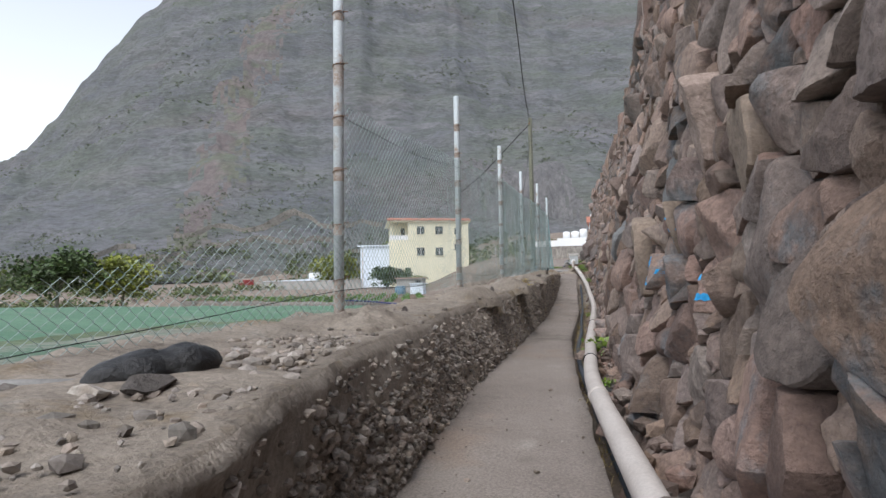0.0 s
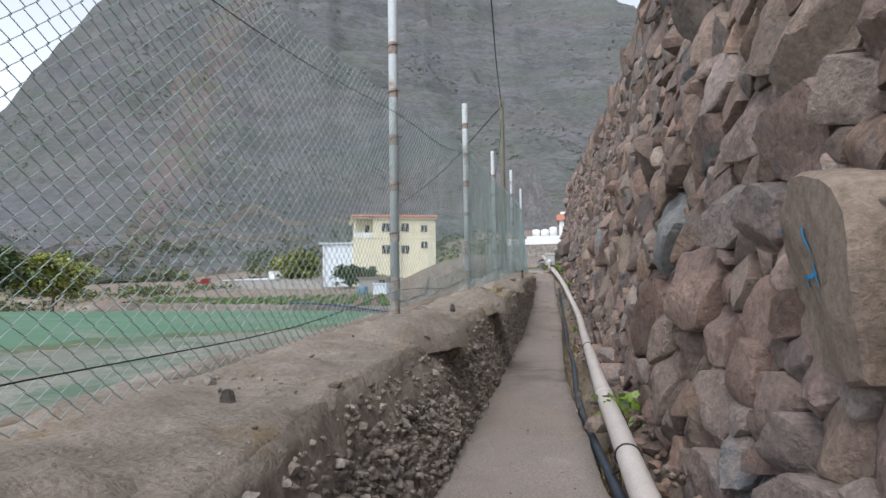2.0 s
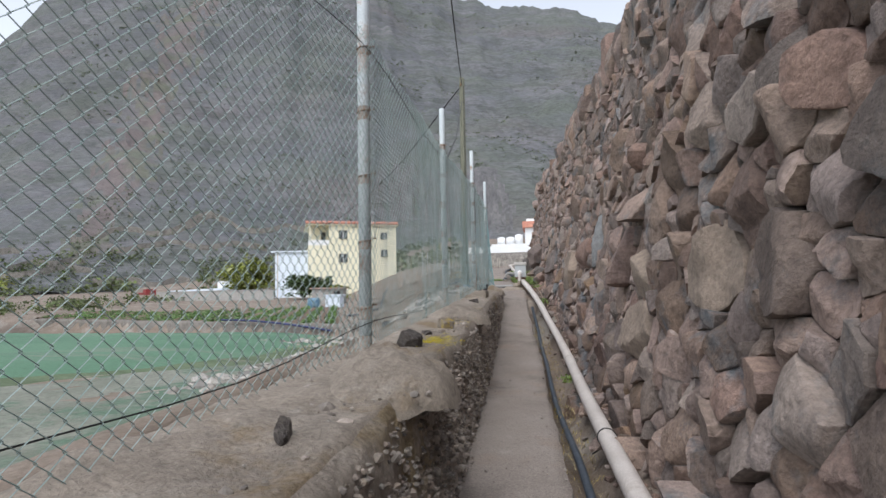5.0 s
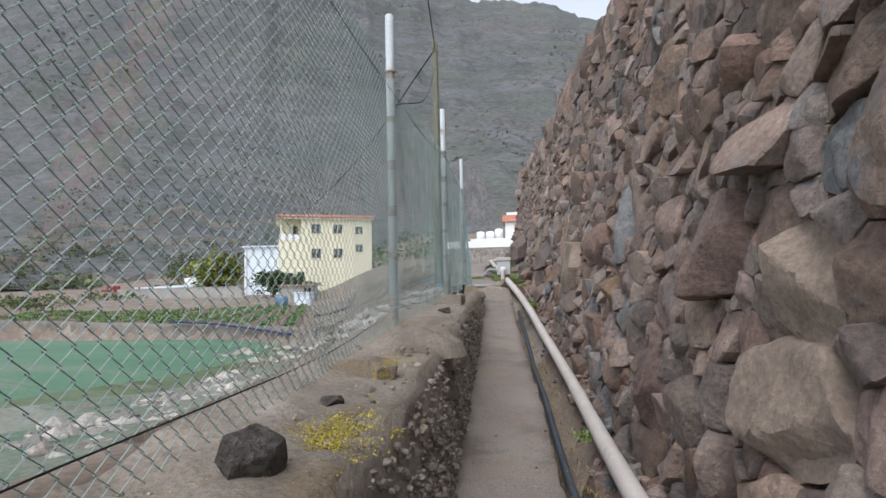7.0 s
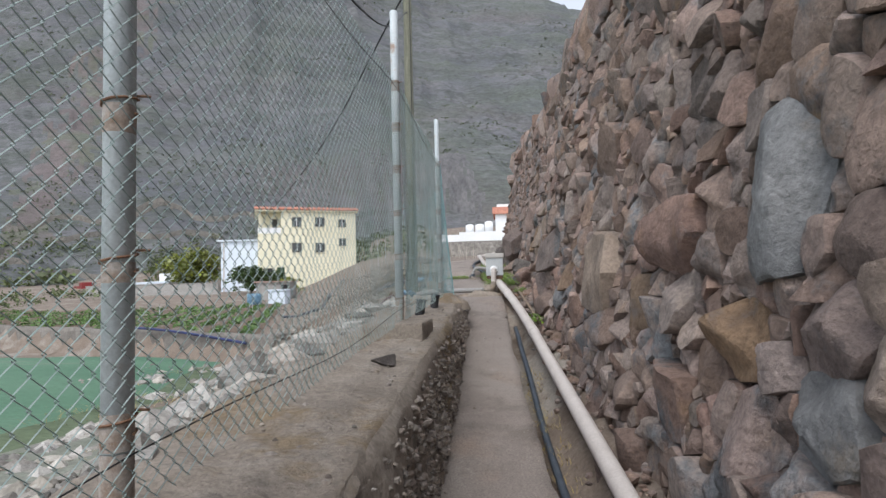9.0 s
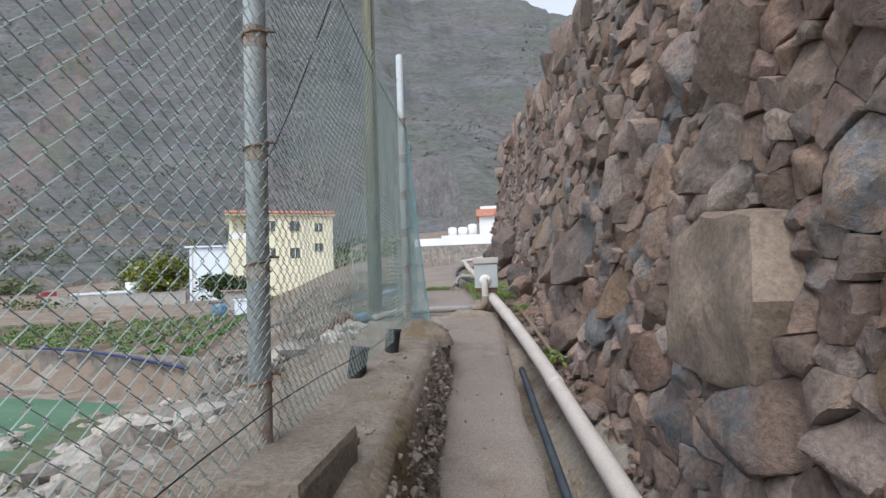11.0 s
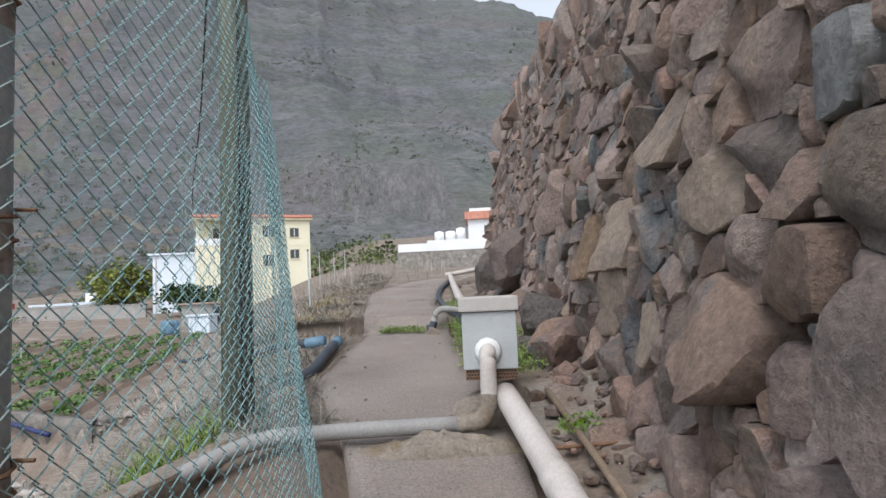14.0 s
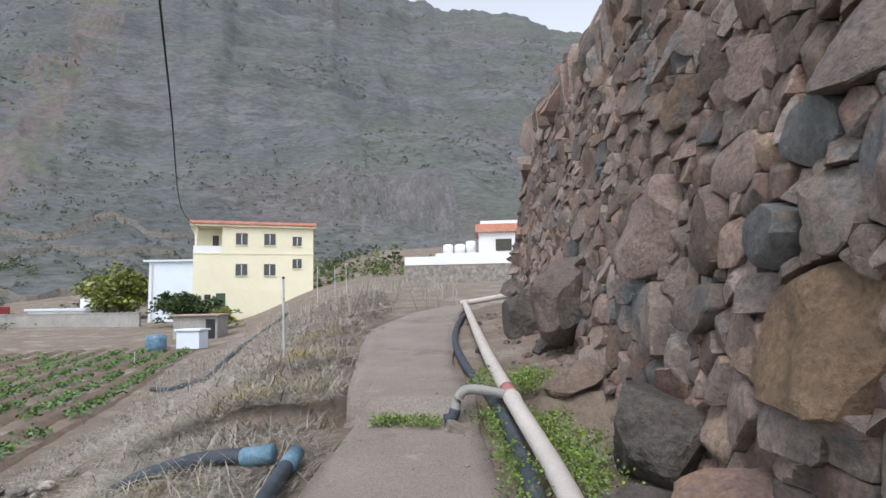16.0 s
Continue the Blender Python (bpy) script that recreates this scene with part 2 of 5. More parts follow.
M_NETDARK = mat("dark_olive_net", (0.085, 0.115, 0.065), (0.15, 0.19, 0.115), 0.8, (0.19, 0.19, 0.15), 0.6, 0.55, 0.95, 0.6, 14, 0.04, stretch=(0.5, 2, 1))
M_FADED = mat("faded_net", (0.15, 0.165, 0.13), (0.26, 0.265, 0.225), 0.9, (0.10, 0.165, 0.115), 0.5, 0.5, 0.95, 0.6, 14, 0.04)
M_LEAF = mat("crop_leaves", (0.08, 0.16, 0.045), (0.16, 0.27, 0.09), 1.0, vary="island", vary_by=0.35, bump=0, rough=0.6)
M_WEED = mat("weed_leaves", (0.13, 0.22, 0.045), (0.25, 0.35, 0.09), 3.0, vary="island", vary_by=0.35, bump=0, rough=0.6)
M_TREE = mat("tree_leaves", (0.15, 0.19, 0.04), (0.30, 0.32, 0.09), 0.8, vary="island", vary_by=0.4, bump=0, rough=0.6)
M_BUSH = mat("bush_leaves", (0.07, 0.10, 0.04), (0.15, 0.18, 0.075), 0.06, vary="island", vary_by=0.35, bump=0, rough=0.7)
M_TREED = mat("dark_tree_leaves", (0.045, 0.08, 0.03), (0.09, 0.13, 0.05), 0.8, vary="island", vary_by=0.4, bump=0, rough=0.6)
M_STRAW = mat("dry_straw", (0.25, 0.225, 0.19), (0.44, 0.40, 0.345), 2.0, vary="island", vary_by=0.5, bump=0)
M_YGRASS = mat("yellow_grass", (0.30, 0.23, 0.10), (0.44, 0.36, 0.18), 2.0, vary="island", vary_by=0.35, bump=0)
M_MOSS = mat("yellow_moss", (0.42, 0.34, 0.03), (0.60, 0.50, 0.06), 9.0, vary="island", vary_by=0.3, bump=0)
M_LICHEN = mat("lichen_block", (0.20, 0.165, 0.13), (0.30, 0.26, 0.21), 6.0, (0.40, 0.29, 0.06), 5.0, 0.5, 0.95, 0.8, 40, 0.02)
M_POLE = mat("weathered_wood", (0.13, 0.135, 0.10), (0.225, 0.22, 0.17), 4.0, (0.10, 0.10, 0.08), 3.0, 0.58, 0.9, 0.6, 30, 0.01, stretch=(6, 6, 0.5))
M_BLACK = mat("black_rubber_and_openings", (0.018, 0.018, 0.02), (0.035, 0.035, 0.038), 10.0, rough=0.6, bump=0.1, grain=60, dist=0.002)
M_HOSE = mat("dusty_hose", (0.035, 0.045, 0.06), (0.075, 0.09, 0.11), 6.0, (0.14, 0.135, 0.13), 4.0, 0.62, 0.55, 0.1, 60, 0.002, speck=0.3)
M_BLUEHOSE = mat("navy_hose", (0.02, 0.03, 0.10), (0.04, 0.055, 0.16), 4.0, rough=0.5, bump=0.1)
M_BAG = mat("black_plastic", (0.007, 0.007, 0.008), (0.014, 0.014, 0.016), 6.0, rough=0.4, bump=0.6, grain=14, dist=0.03, spec=0.5)
M_BLUE = mat("blue_plastic", (0.07, 0.15, 0.23), (0.19, 0.32, 0.42), 5.0, (0.30, 0.38, 0.42), 5.0, 0.6, 0.5, 0.1, 50, 0.003)
M_SPRAY = mat("blue_spray_paint", (0.02, 0.30, 0.66), (0.05, 0.40, 0.76), 12.0, rough=0.6, bump=0.3, grain=60, dist=0.004)
M_BOXGREY = mat("grey_painted_cement", (0.40, 0.425, 0.44), (0.47, 0.49, 0.50), 5.0, (0.43, 0.41, 0.38), 3.0, 0.6, 0.8, 0.15, 70, 0.004, speck=0.15)
M_BOXLID = mat("cement_lid", (0.44, 0.42, 0.40), (0.52, 0.50, 0.475), 6.0, (0.38, 0.35, 0.32), 3.0, 0.6, 0.9, 0.25, 70, 0.005, speck=0.2)
M_THINPIPE = mat("brown_pipe", (0.22, 0.16, 0.115), (0.30, 0.23, 0.17), 4.0, rough=0.7, bump=0.1)
M_REDBAND = mat("faded_red_paint", (0.40, 0.12, 0.12), (0.50, 0.26, 0.25), 14.0, rough=0.7, bump=0.1)
M_REDCAR = mat("red_car_paint", (0.22, 0.03, 0.03), (0.28, 0.05, 0.05), 1.0, rough=0.4, bump=0)
M_FRAME = mat("dark_window_frame", (0.05, 0.05, 0.04), (0.08, 0.08, 0.065), 3.0, rough=0.5, bump=0)
M_DOORGREEN = mat("green_door", (0.04, 0.08, 0.05), (0.06, 0.11, 0.07), 2.0, rough=0.6, bump=0)
M_GLASS = bpy.data.materials.new("window_glass")
M_GLASS.use_nodes = True
for key, value in (("Base Color", (0.03, 0.035, 0.04, 1)), ("Roughness", 0.12)):
    M_GLASS.node_tree.nodes["Principled BSDF"].inputs[key].default_value = value

# ---- plan: heights and edges along the walk (y) ----
ground_z = table((-12, 0.4), (0, 0.48), (5.4, 0.55), (7.5, 0.59), (14.3, 0.69), (16.9, 0.87), (18.5, 1.05), (20.5, 1.40), (23, 1.92),
                 (24, 2.06), (28.3, 2.40), (28.31, 2.60), (33, 2.95), (37, 3.25), (50, 4.0), (63, 4.6), (85, 5.6), (120, 8), (200, 22))
path_left = table((-12, -0.2), (2.2, -1.0), (4.7, -1.25), (8.5, -1.36), (13.4, -1.55), (16.6, -1.69), (20.9, -1.78), (22.8, -1.92),
                  (24, -2.35), (25.5, -2.94), (28.3, -3.1), (31.5, -3.67), (33.2, -3.9), (36, -3.6), (38.5, -2.9))
path_right = table((-12, 0.9), (2.4, -0.03), (6.7, -0.45), (9.2, -0.66), (13.4, -0.8), (16.6, -0.88), (20.6, -1.15), (24, -1.29),
                   (25.9, -1.63), (28.3, -1.95), (30.1, -2.27), (36, -2.45), (38.5, -2.3))
ledge_z = table((-12, 1.0), (0, 1.15), (4.4, 1.24), (6.7, 1.32), (13, 1.58), (17.5, 1.85), (21.3, 2.0), (25, 2.2))
ledge_x = table((-12, 0.3), (0.38, -0.69), (1.95, -1.1), (3, -1.2), (4.5, -1.43), (6.3, -1.50), (8.8, -1.54), (13, -1.63), (18.6, -1.77), (22, -1.92))
fence_x = table((-12, -1.6), (3.1, -1.79), (6.75, -1.89), (9.58, -1.85), (13.8, -2.08), (17.42, -2.105), (21.45, -2.24), (23.5, -2.5))
wall_foot = table((-12, 1.5), (2.4, 0.30), (4.5, 0.08), (6.6, -0.08), (8.6, -0.12), (11.7, -0.22), (16.6, -0.30), (19.7, -0.5), (22, -0.72),
                  (24.3, -0.66), (27.8, -0.70), (31, -1.0), (37, -1.5), (40, -1.7))
wall_top = table((-12, 4.6), (5, 4.8), (7, 5.05), (12.5, 5.6), (16.7, 5.7), (20, 5.85), (25, 6.0), (28, 6.4), (31, 6.6), (36, 6.9), (40, 7.2))
field_z = table((-20, 0.55), (26, 0.55), (40, 0.55), (60, 1.0), (80, 1.9), (120, 4.0), (200, 18))
slope_x = table((-20, -2.3), (22, -2.75), (23.5, -2.5), (25.5, -3.3), (33.2, -4.2), (37, -4.3), (50, -7), (63, -10), (85, -18), (200, -30))
slope_w = table((-20, 1.0), (14.5, 1.1), (17.5, 2.5), (22, 3.1), (25, 3.5), (33, 6.0), (50, 10), (80, 12), (200, 30))
BATTER, WALL_END = 0.158, 35.5


def step01(v):
    v = min(max(v, 0.0), 1.0)
    return v * v * (3 - 2 * v)


FIELD_D = Vector((-5.6, 15.5)).normalized()
FIELD_0 = Vector((-9.9, 31.5))


def field_front(w):
    """Where the crop field begins, along its furrows."""
    return 0.3 + 0.95 * w


def gully(x, y):
    """How far a place lies in the hollow between the net and the crop field."""
    p = Vector((x, y)) - FIELD_0
    along, across = p.dot(FIELD_D), -(p.x * FIELD_D.y - p.y * FIELD_D.x)
    return step01((y - 24.6) / 1.2) * step01((field_front(max(across, -0.5)) - along + 0.1) / 0.3) * step01((-4.6 - x) / 2.5)


def land(x, y):
    """Height of the open ground."""
    zp, zf = float(ground_z(y)), float(field_z(y)) - 1.05 * gully(x, y)
    top = float(ledge_z(y)) if y < 22 else zp - 0.02
    k = step01((float(slope_x(y)) - x) / float(slope_w(y)))
    z = top * (1 - k) + zf * k
    pl, wf = float(path_left(y)) if y < 38.5 else -2.5, float(wall_foot(y))
    if x > pl + (0.1 if y > 22.6 else -0.25) and y < 39:
        z = zp - 0.45
    if x > wf + 1.0 and y < WALL_END + 2:
        z = zp - 0.45 + (float(wall_top(y)) - 0.3 - zp + 0.45) * min((x - wf - 1.0) / 0.5, 1)
    if y < 22.3 and x > float(fence_x(y)) - 0.45:
        z = min(z, zp - 0.45)
    return z + 0.05 * fbm(x, y, 0, 0.6) * (1 if abs(x) < 60 else 0)


def axis(*runs):
    out = []
    for a, b, s in runs:
        out += list(np.arange(a, b, s))
    return out


XS = [-3000, -1200, -500, -250] + axis((-160, -40, 6), (-40, -12, 1), (-12, 4, 0.3), (4, 12, 1)) + [14, 20, 40, 100, 400, 1200, 3000]
YS = [-3000, -1000, -300, -100, -40, -20] + axis((-10, 42, 0.35), (42, 110, 1.5), (110, 240, 10)) + [260, 600, 1300, 3000]
gv = [(x, y, land(x, y)) for y in YS for x in XS]
nx = len(XS)
gf = [(j * nx + i, j * nx + i + 1, (j + 1) * nx + i + 1, (j + 1) * nx + i) for j in range(len(YS) - 1) for i in range(nx - 1)]
ground = tagged(from_lists("ground", gv, gf, M_EARTH, None, True), "dry brown earth with straw and stones", "ground", kind="structure")


def strip(name, y0, y1, dy, profile, material, smooth=False, cap=False):
    """A mesh drawn along y from cross sections: profile(y) gives (x, z) points."""
    ys = list(np.arange(y0, y1 + 1e-6, dy))
    rows = [profile(float(y)) for y in ys]
    n = len(rows[0])
    v = [(x, ys[j], z) for j, r in enumerate(rows) for x, z in r]
    f = [(j * n + i, j * n + i + 1, (j + 1) * n + i + 1, (j + 1) * n + i) for j in range(len(ys) - 1) for i in range(n - 1)]
    if cap:
        f.append(tuple((len(ys) - 1) * n + i for i in range(n)))
    return from_lists(name, v, f, material, None, smooth)


# ---- path, verge and ledge ----
def path_profile(y):
    a, b, z = float(path_left(y)), float(path_right(y)), float(ground_z(y))
    a += 0.02 * fbm(y, 3, 0, 1.5) - (0.0 if y > 23 else 0.12)
    b += 0.025 * fbm(y, 7, 0, 2.5)
    pts = [(a, z - 0.5)] + [(a + (b - a) * k / 8, z + 0.013 * fbm(a + (b - a) * k / 8, y, 0, 2.0)) for k in range(9)]
    return pts + [(b + 0.01, z - 0.03), (b + 0.02, z - 0.4)]


path = tagged(strip("path", -8, 38.4, 0.06, path_profile, M_PATH, True), "narrow worn concrete footpath along the stone wall", "path", kind="structure")


def verge_profile(y):
    a, b, z = float(path_right(y)), float(wall_foot(y)) + 0.25, float(ground_z(y))
    deep = 0.34 if y < 22 else 0.07
    out = []
    for k in range(11):
        u = k / 10
        x = a - 0.05 + (b - a + 0.05) * u
        zz = z - deep * (1 - step01((u - 0.25) / 0.5)) + 0.08 * step01((u - 0.6) / 0.4)
        out.append((x, zz + 0.035 * fbm(x, y, 2, 2.5)))
    return out


verge = tagged(strip("verge", -8, 38.4, 0.1, verge_profile, M_EARTH, True), "strip of bare earth beside the concrete path", "ground", kind="structure")


def ledge_skin(y, u):
    """A point of the low wall's face: u runs from its foot to its top."""
    a, e, zb, zt = float(path_left(y)), float(ledge_x(y)), float(ground_z(y)), float(ledge_z(y))
    x, z = a + (e - a) * u ** 1.3, zb + (zt - zb) * u * 0.97
    rough = 1 - 0.75 * step01((u - 0.62 - 0.12 * fbm(y, 2, 0, 0.9)) / 0.12)
    x += 0.03 * fbm(x, y, z, 2.0) + (0.03 * fbm(x, y, z, 9.0, 3) + 0.018 * n3(x, y, z, 26.0) - 0.02) * rough
    return x, z + 0.012 * fbm(y, z, x, 9.0, 2) * rough, rough


def ledge_face(y):
    e, zt = float(ledge_x(y)), float(ledge_z(y))
    out = [(float(path_left(y)) + 0.03, float(ground_z(y)) - 0.3)]
    out += [ledge_skin(y, k / 24)[:2] for k in range(25)]
    out.append((e - 0.04, zt + 0.012 + 0.02 * fbm(y, 1, 0, 3)))
    return out


def ledge_top(y):
    e, zt, f = float(ledge_x(y)), float(ledge_z(y)), float(fence_x(y))
    out = [(e - 0.02 + 0.03 * fbm(y, 1, 4, 4), zt - 0.03)]
    for k in range(15):
        x = e - 0.05 + (f - 0.45 - e + 0.05) * k / 14
        bump = 0.045 * fbm(x, y, 5, 1.6) + 0.018 * fbm(x, y, 5, 7.0, 3)
        out.append((x, zt + 0.02 + 0.04 * k / 14 + bump * (0.5 + 0.5 * min(k / 3, 1))))
    k = step01((y - 14.5) / 2)
    return out + [(f - 0.75 + 0.2 * k, zt - 0.4), (f - 1.2 + 0.6 * k, zt - 1.1)]


wall_left = tagged(strip("wall_left", -6, 22.1, 0.035, ledge_face, M_LEDGE, True), "low wall of dark rubble and mortar beside the path", "wall", kind="structure")
wall_cap = tagged(strip("wall_cap", -6, 22.1, 0.06, ledge_top, M_MOUND, True, True), "rough flat mortar top of the low wall", "wall", kind="structure")

# ---- the big dry stone wall: earth core (its stones come last) ----
def wall_x(y, z):
    h = z - float(ground_z(y))
    return float(wall_foot(y)) + 0.08 + BATTER * h + 0.05 * fbm(y, z, 4, 0.5)


def wall_back(y):
    z0, z1 = float(ground_z(y)) - 0.4, float(wall_top(y))
    out = [(wall_x(y, z0 + (z1 - 0.12 - z0) * k / 8) + 0.10, z0 + (z1 - 0.12 - z0) * k / 8) for k in range(9)]
    return out + [(out[-1][0] + 1.5, z1 - 0.15), (out[-1][0] + 1.55, z0)]


wall_right = tagged(strip("wall_right", -8, WALL_END, 0.25, wall_back, M_FILL, cap=True), "tall dry stone retaining wall of reddish basalt", "wall", kind="structure")

# ---- loose rocks ----
bm = bmesh.new()
bmesh.ops.create_icosphere(bm, subdivisions=4, radius=1.0)
bm.verts.ensure_lookup_table()
ICO_V = [v.co.copy() for v in bm.verts]
ICO_F = [tuple(v.index for v in f.verts) for f in bm.faces]
bm.clear()
bmesh.ops.create_icosphere(bm, subdivisions=1, radius=1.0)
bm.verts.ensure_lookup_table()
LOW_V = [v.co.copy() for v in bm.verts]
LOW_F = [tuple(v.index for v in f.verts) for f in bm.faces]
bm.free()


def chip(rg, c, size, flat=0.75, fine=False):
    """Verts and faces of one broken rock: a ball cut by random planes."""
    base, faces = (ICO_V, ICO_F) if fine else (LOW_V, LOW_F)
    cuts = [(Vector((rg.gauss(0, 1), rg.gauss(0, 1), rg.gauss(0, 1))).normalized(), rg.uniform(0.45, 0.8)) for _ in range(13 if fine else 7)]
    sx, sy = rg.uniform(0.75, 1.25), rg.uniform(0.75, 1.25)
    turn = Matrix.Rotation(rg.uniform(0, 6.28), 3, "Z")
    out, s = [], rg.uniform(0, 50)
    for p in base:
        q = p * (1 + 0.12 * n3(p.x + s, p.y, p.z, 2.0))
        for n, d in cuts:
            over = q.dot(n) - d
            if over > 0:
                q = q - n * over
        if fine:
            q = q * (1 + 0.07 * fbm(q.x + s, q.y, q.z, 1.6) + 0.025 * fbm(q.x, q.y + s, q.z, 7.0, 3))
        q = turn @ Vector((q.x * sx, q.y * sy, q.z * flat))
        out.append((c[0] + q.x * size, c[1] + q.y * size, c[2] + q.z * size))
    return out, faces


class Heap:
    """Collects many small meshes into one."""

    def __init__(self):
        self.v, self.f = [], []

    def add(self, vf):
        o = len(self.v)
        self.v += vf[0]
        self.f += [tuple(i + o for i in q) for q in vf[1]]

    def make(self, name, material, parent=None, label="", category="", smooth=False):
        return tagged(from_lists(name, self.v, self.f, material, parent, smooth), label, category, kind="stuff")


def rock_thing(x, y, z, size, material, label, flat=0.75, seed=0, name="loose_rock", category="rock"):
    v, f = chip(random.Random(seed), (0, 0, size * flat * 0.45), size, flat, True)
    ob = from_lists(name, v, f, material)
    ob.location = (x, y, z)
    return tagged(ob, label, category)


rg = random.Random(21)
heap = Heap()
for _ in range(24000):
    y = -1.6 + 23.6 * rg.random() ** 1.25
    u = rg.random() * 0.97
    x, z, rough = ledge_skin(y, u)
    if rg.random() > rough * (1.0 if fbm(y, u, 3, 0.9) > -0.25 else 0.35):
        continue
    size = rg.uniform(0.009, 0.023) * (1.8 if rg.random() < 0.16 else 1)
    heap.add(chip(rg, (x + 0.2 * size, y, z), size))
heap.make("rubble_face", M_RUBBLE, wall_left)
heap = Heap()
for _ in range(2400):
    y = rg.uniform(-1.6, 22.0) if rg.random() < 0.55 else rg.uniform(-0.8, 2.6)
    e, f = float(ledge_x(y)), float(fence_x(y)) - 0.4
    x = rg.uniform(f, e - 0.08)
    heap.add(chip(rg, (x, y, float(ledge_z(y)) + 0.025), rg.uniform(0.006, 0.02) * (2.4 if rg.random() < (0.3 if y < 2.2 else 0.06) else 1)))
heap.make("ledge_gravel", M_RUBBLE, wall_cap)
heap = Heap()
for _ in range(17000):
    y = 14 + 18 * rg.random()
    x = float(slope_x(y)) + 0.2 - (4.0 if y < 21 else 7.0) * rg.random()
    if fbm(x, y, 8, 0.7) < -0.16 or (y > 26 and x > -5.2):
        continue
    heap.add(chip(rg, (x, y, land(x, y) + 0.01), rg.uniform(0.02, 0.07) * (2.8 if rg.random() < 0.13 else 1)))
heap.make("bank_rubble", M_PALE, None, "pale broken stone and mortar on the bank", "rubble")
heap = Heap()
for _ in range(1300):
    y = rg.uniform(-1.5, 36)
    w = float(wall_foot(y))
    x = w + 0.12 - abs(rg.gauss(0, 0.16 if y < 22 else 0.3))
    if x < float(path_right(y)) + 0.1:
        continue
    heap.add(chip(rg, (x, y, float(ground_z(y)) - 0.02 + 0.1 * step01((x - w + 0.3) / 0.4)), rg.uniform(0.015, 0.05) * (2.8 if rg.random() < 0.13 else 1)))
heap.make("foot_rubble", M_STONES, None, "broken stones fallen along the wall foot", "rubble")

heap = Heap()
for _ in range(1500):
    y = rg.uniform(-0.5, 36)
    a, b = float(path_left(y)), float(path_right(y))
    u = rg.random() ** 2.2 * 0.5
    x = a + (b - a) * (u if rg.random() < 0.6 else 1 - u)
    heap.add(chip(rg, (x, y, float(ground_z(y)) + 0.006), rg.uniform(0.003, 0.009) * (2.6 if rg.random() < 0.06 else 1)))
heap.make("path_grit", M_RUBBLE, None, "grit and small stones strewn on the path", "gravel")
for k, (x, y, s, fl, label) in enumerate(((-1.91, 10.92, 0.115, 1.35, "dark grey broken rock standing on the low wall"), (-1.93, 11.78, 0.055, 1.1, "small bluish rock on the low wall"),
                                          (-1.80, 8.45, 0.075, 1.0, "small grey rock lying on the low wall"), (-1.78, 4.39, 0.05, 1.0, "small dark rock lying on the low wall"),
                                          (-1.28, 0.88, 0.10, 0.45, "flat slate-blue stone on the rubble"), (-1.40, 0.80, 0.08, 0.4, "flat pale stone beside the black bag"),
                                          (-1.98, 16.2, 0.12, 0.5, "flat grey stone on the low wall"))):
    rock_thing(x, y, float(ledge_z(y)) + 0.015, s, M_PALE if "pale" in label else M_BOULDER, label, fl, 30 + k)
rock_thing(-1.86, 12.42, 1.56, 0.12, M_LICHEN, "square block crusted with yellow lichen on the low wall", 1.0, 61)
for k, (x, y, z, s, fl) in enumerate(((-1.32, 32.4, 3.02, 0.55, 0.85), (-0.86, 30.2, 3.2, 0.60, 0.95), (-0.62, 27.3, 2.25, 0.62, 0.85), (-1.05, 30.6, 2.72, 0.42, 0.55),
                                      (-0.70, 26.0, 2.3, 0.42, 0.8), (-1.02, 28.6, 2.6, 0.30, 0.8), (-1.05, 26.45, 2.25, 0.22, 0.8))):
    rock_thing(x, y, z, s, M_BOULDER if k in (0, 2, 3, 6) else M_STONE, "large dark basalt boulder at the wall foot" if k in (0, 2, 3, 6) else "large brown basalt boulder against the wall", fl, 80 + k, "boulder", "boulder")

# ---- concrete mounds and blocks at the posts ----
def mound(x, y, z, rx, ry, h, seed):
    V, F, n = [], [], 36
    for j in range(13):
        u = j / 12
        for k in range(n):
            a = math.tau * k / n
            q = 1 + 0.16 * n3(math.cos(a) * 1.5, math.sin(a) * 1.5, seed, 1.0)
            px, py = rx * q * u * math.cos(a), ry * q * u * math.sin(a)
            V.append((px, py, h * (1 - u ** 2.2) - 0.07 * (u > 0.99) + (0.05 * fbm(px + seed, py, 0, 3.5) + 0.035 * fbm(px, py, seed, 13.0)) * (1 - 0.4 * u)))
    for j in range(12):
        for k in range(n):
            a, b = j * n + k, j * n + (k + 1) % n
            F.append((a, a + n, b + n, b))
    ob = from_lists("concrete_mound", V, F, M_MOUND, None, True)
    ob.location = (x, y, z)
    return tagged(ob, "lumpy mortar mound round a fence post foot", "mound", "post footings")


POSTS = ((3.10, -1.79, 1.34, 3.95), (6.75, -1.89, 1.53, 4.05), (9.58, -1.84, 1.66, 4.05), (13.8, -2.08, 1.80, 4.42),
         (17.42, -2.105, 1.98, 4.75), (21.37, -2.22, 2.1, 4.90))
MESH_TOP = (2.78, 3.17, 3.46, 3.80, 4.09, 4.2)
debris = Heap()
for k, (y, x, z0, z1) in enumerate(POSTS[:4]):
    mound(x + 0.14, y + 0.02, float(ledge_z(y)) - 0.01, 0.42, (0.62, 0.66, 0.5, 0.5)[k], (z0 - float(ledge_z(y))) * 0.85 + 0.02, k * 3.1)
    for _ in range(60):
        a, d = rg.uniform(0, 6.28), rg.uniform(0.75, 1.25)
        debris.add(chip(rg, (x + 0.10 + 0.36 * d * math.cos(a), y + 0.5 * d * math.sin(a), float(ledge_z(y)) + 0.03), rg.uniform(0.008, 0.03)))
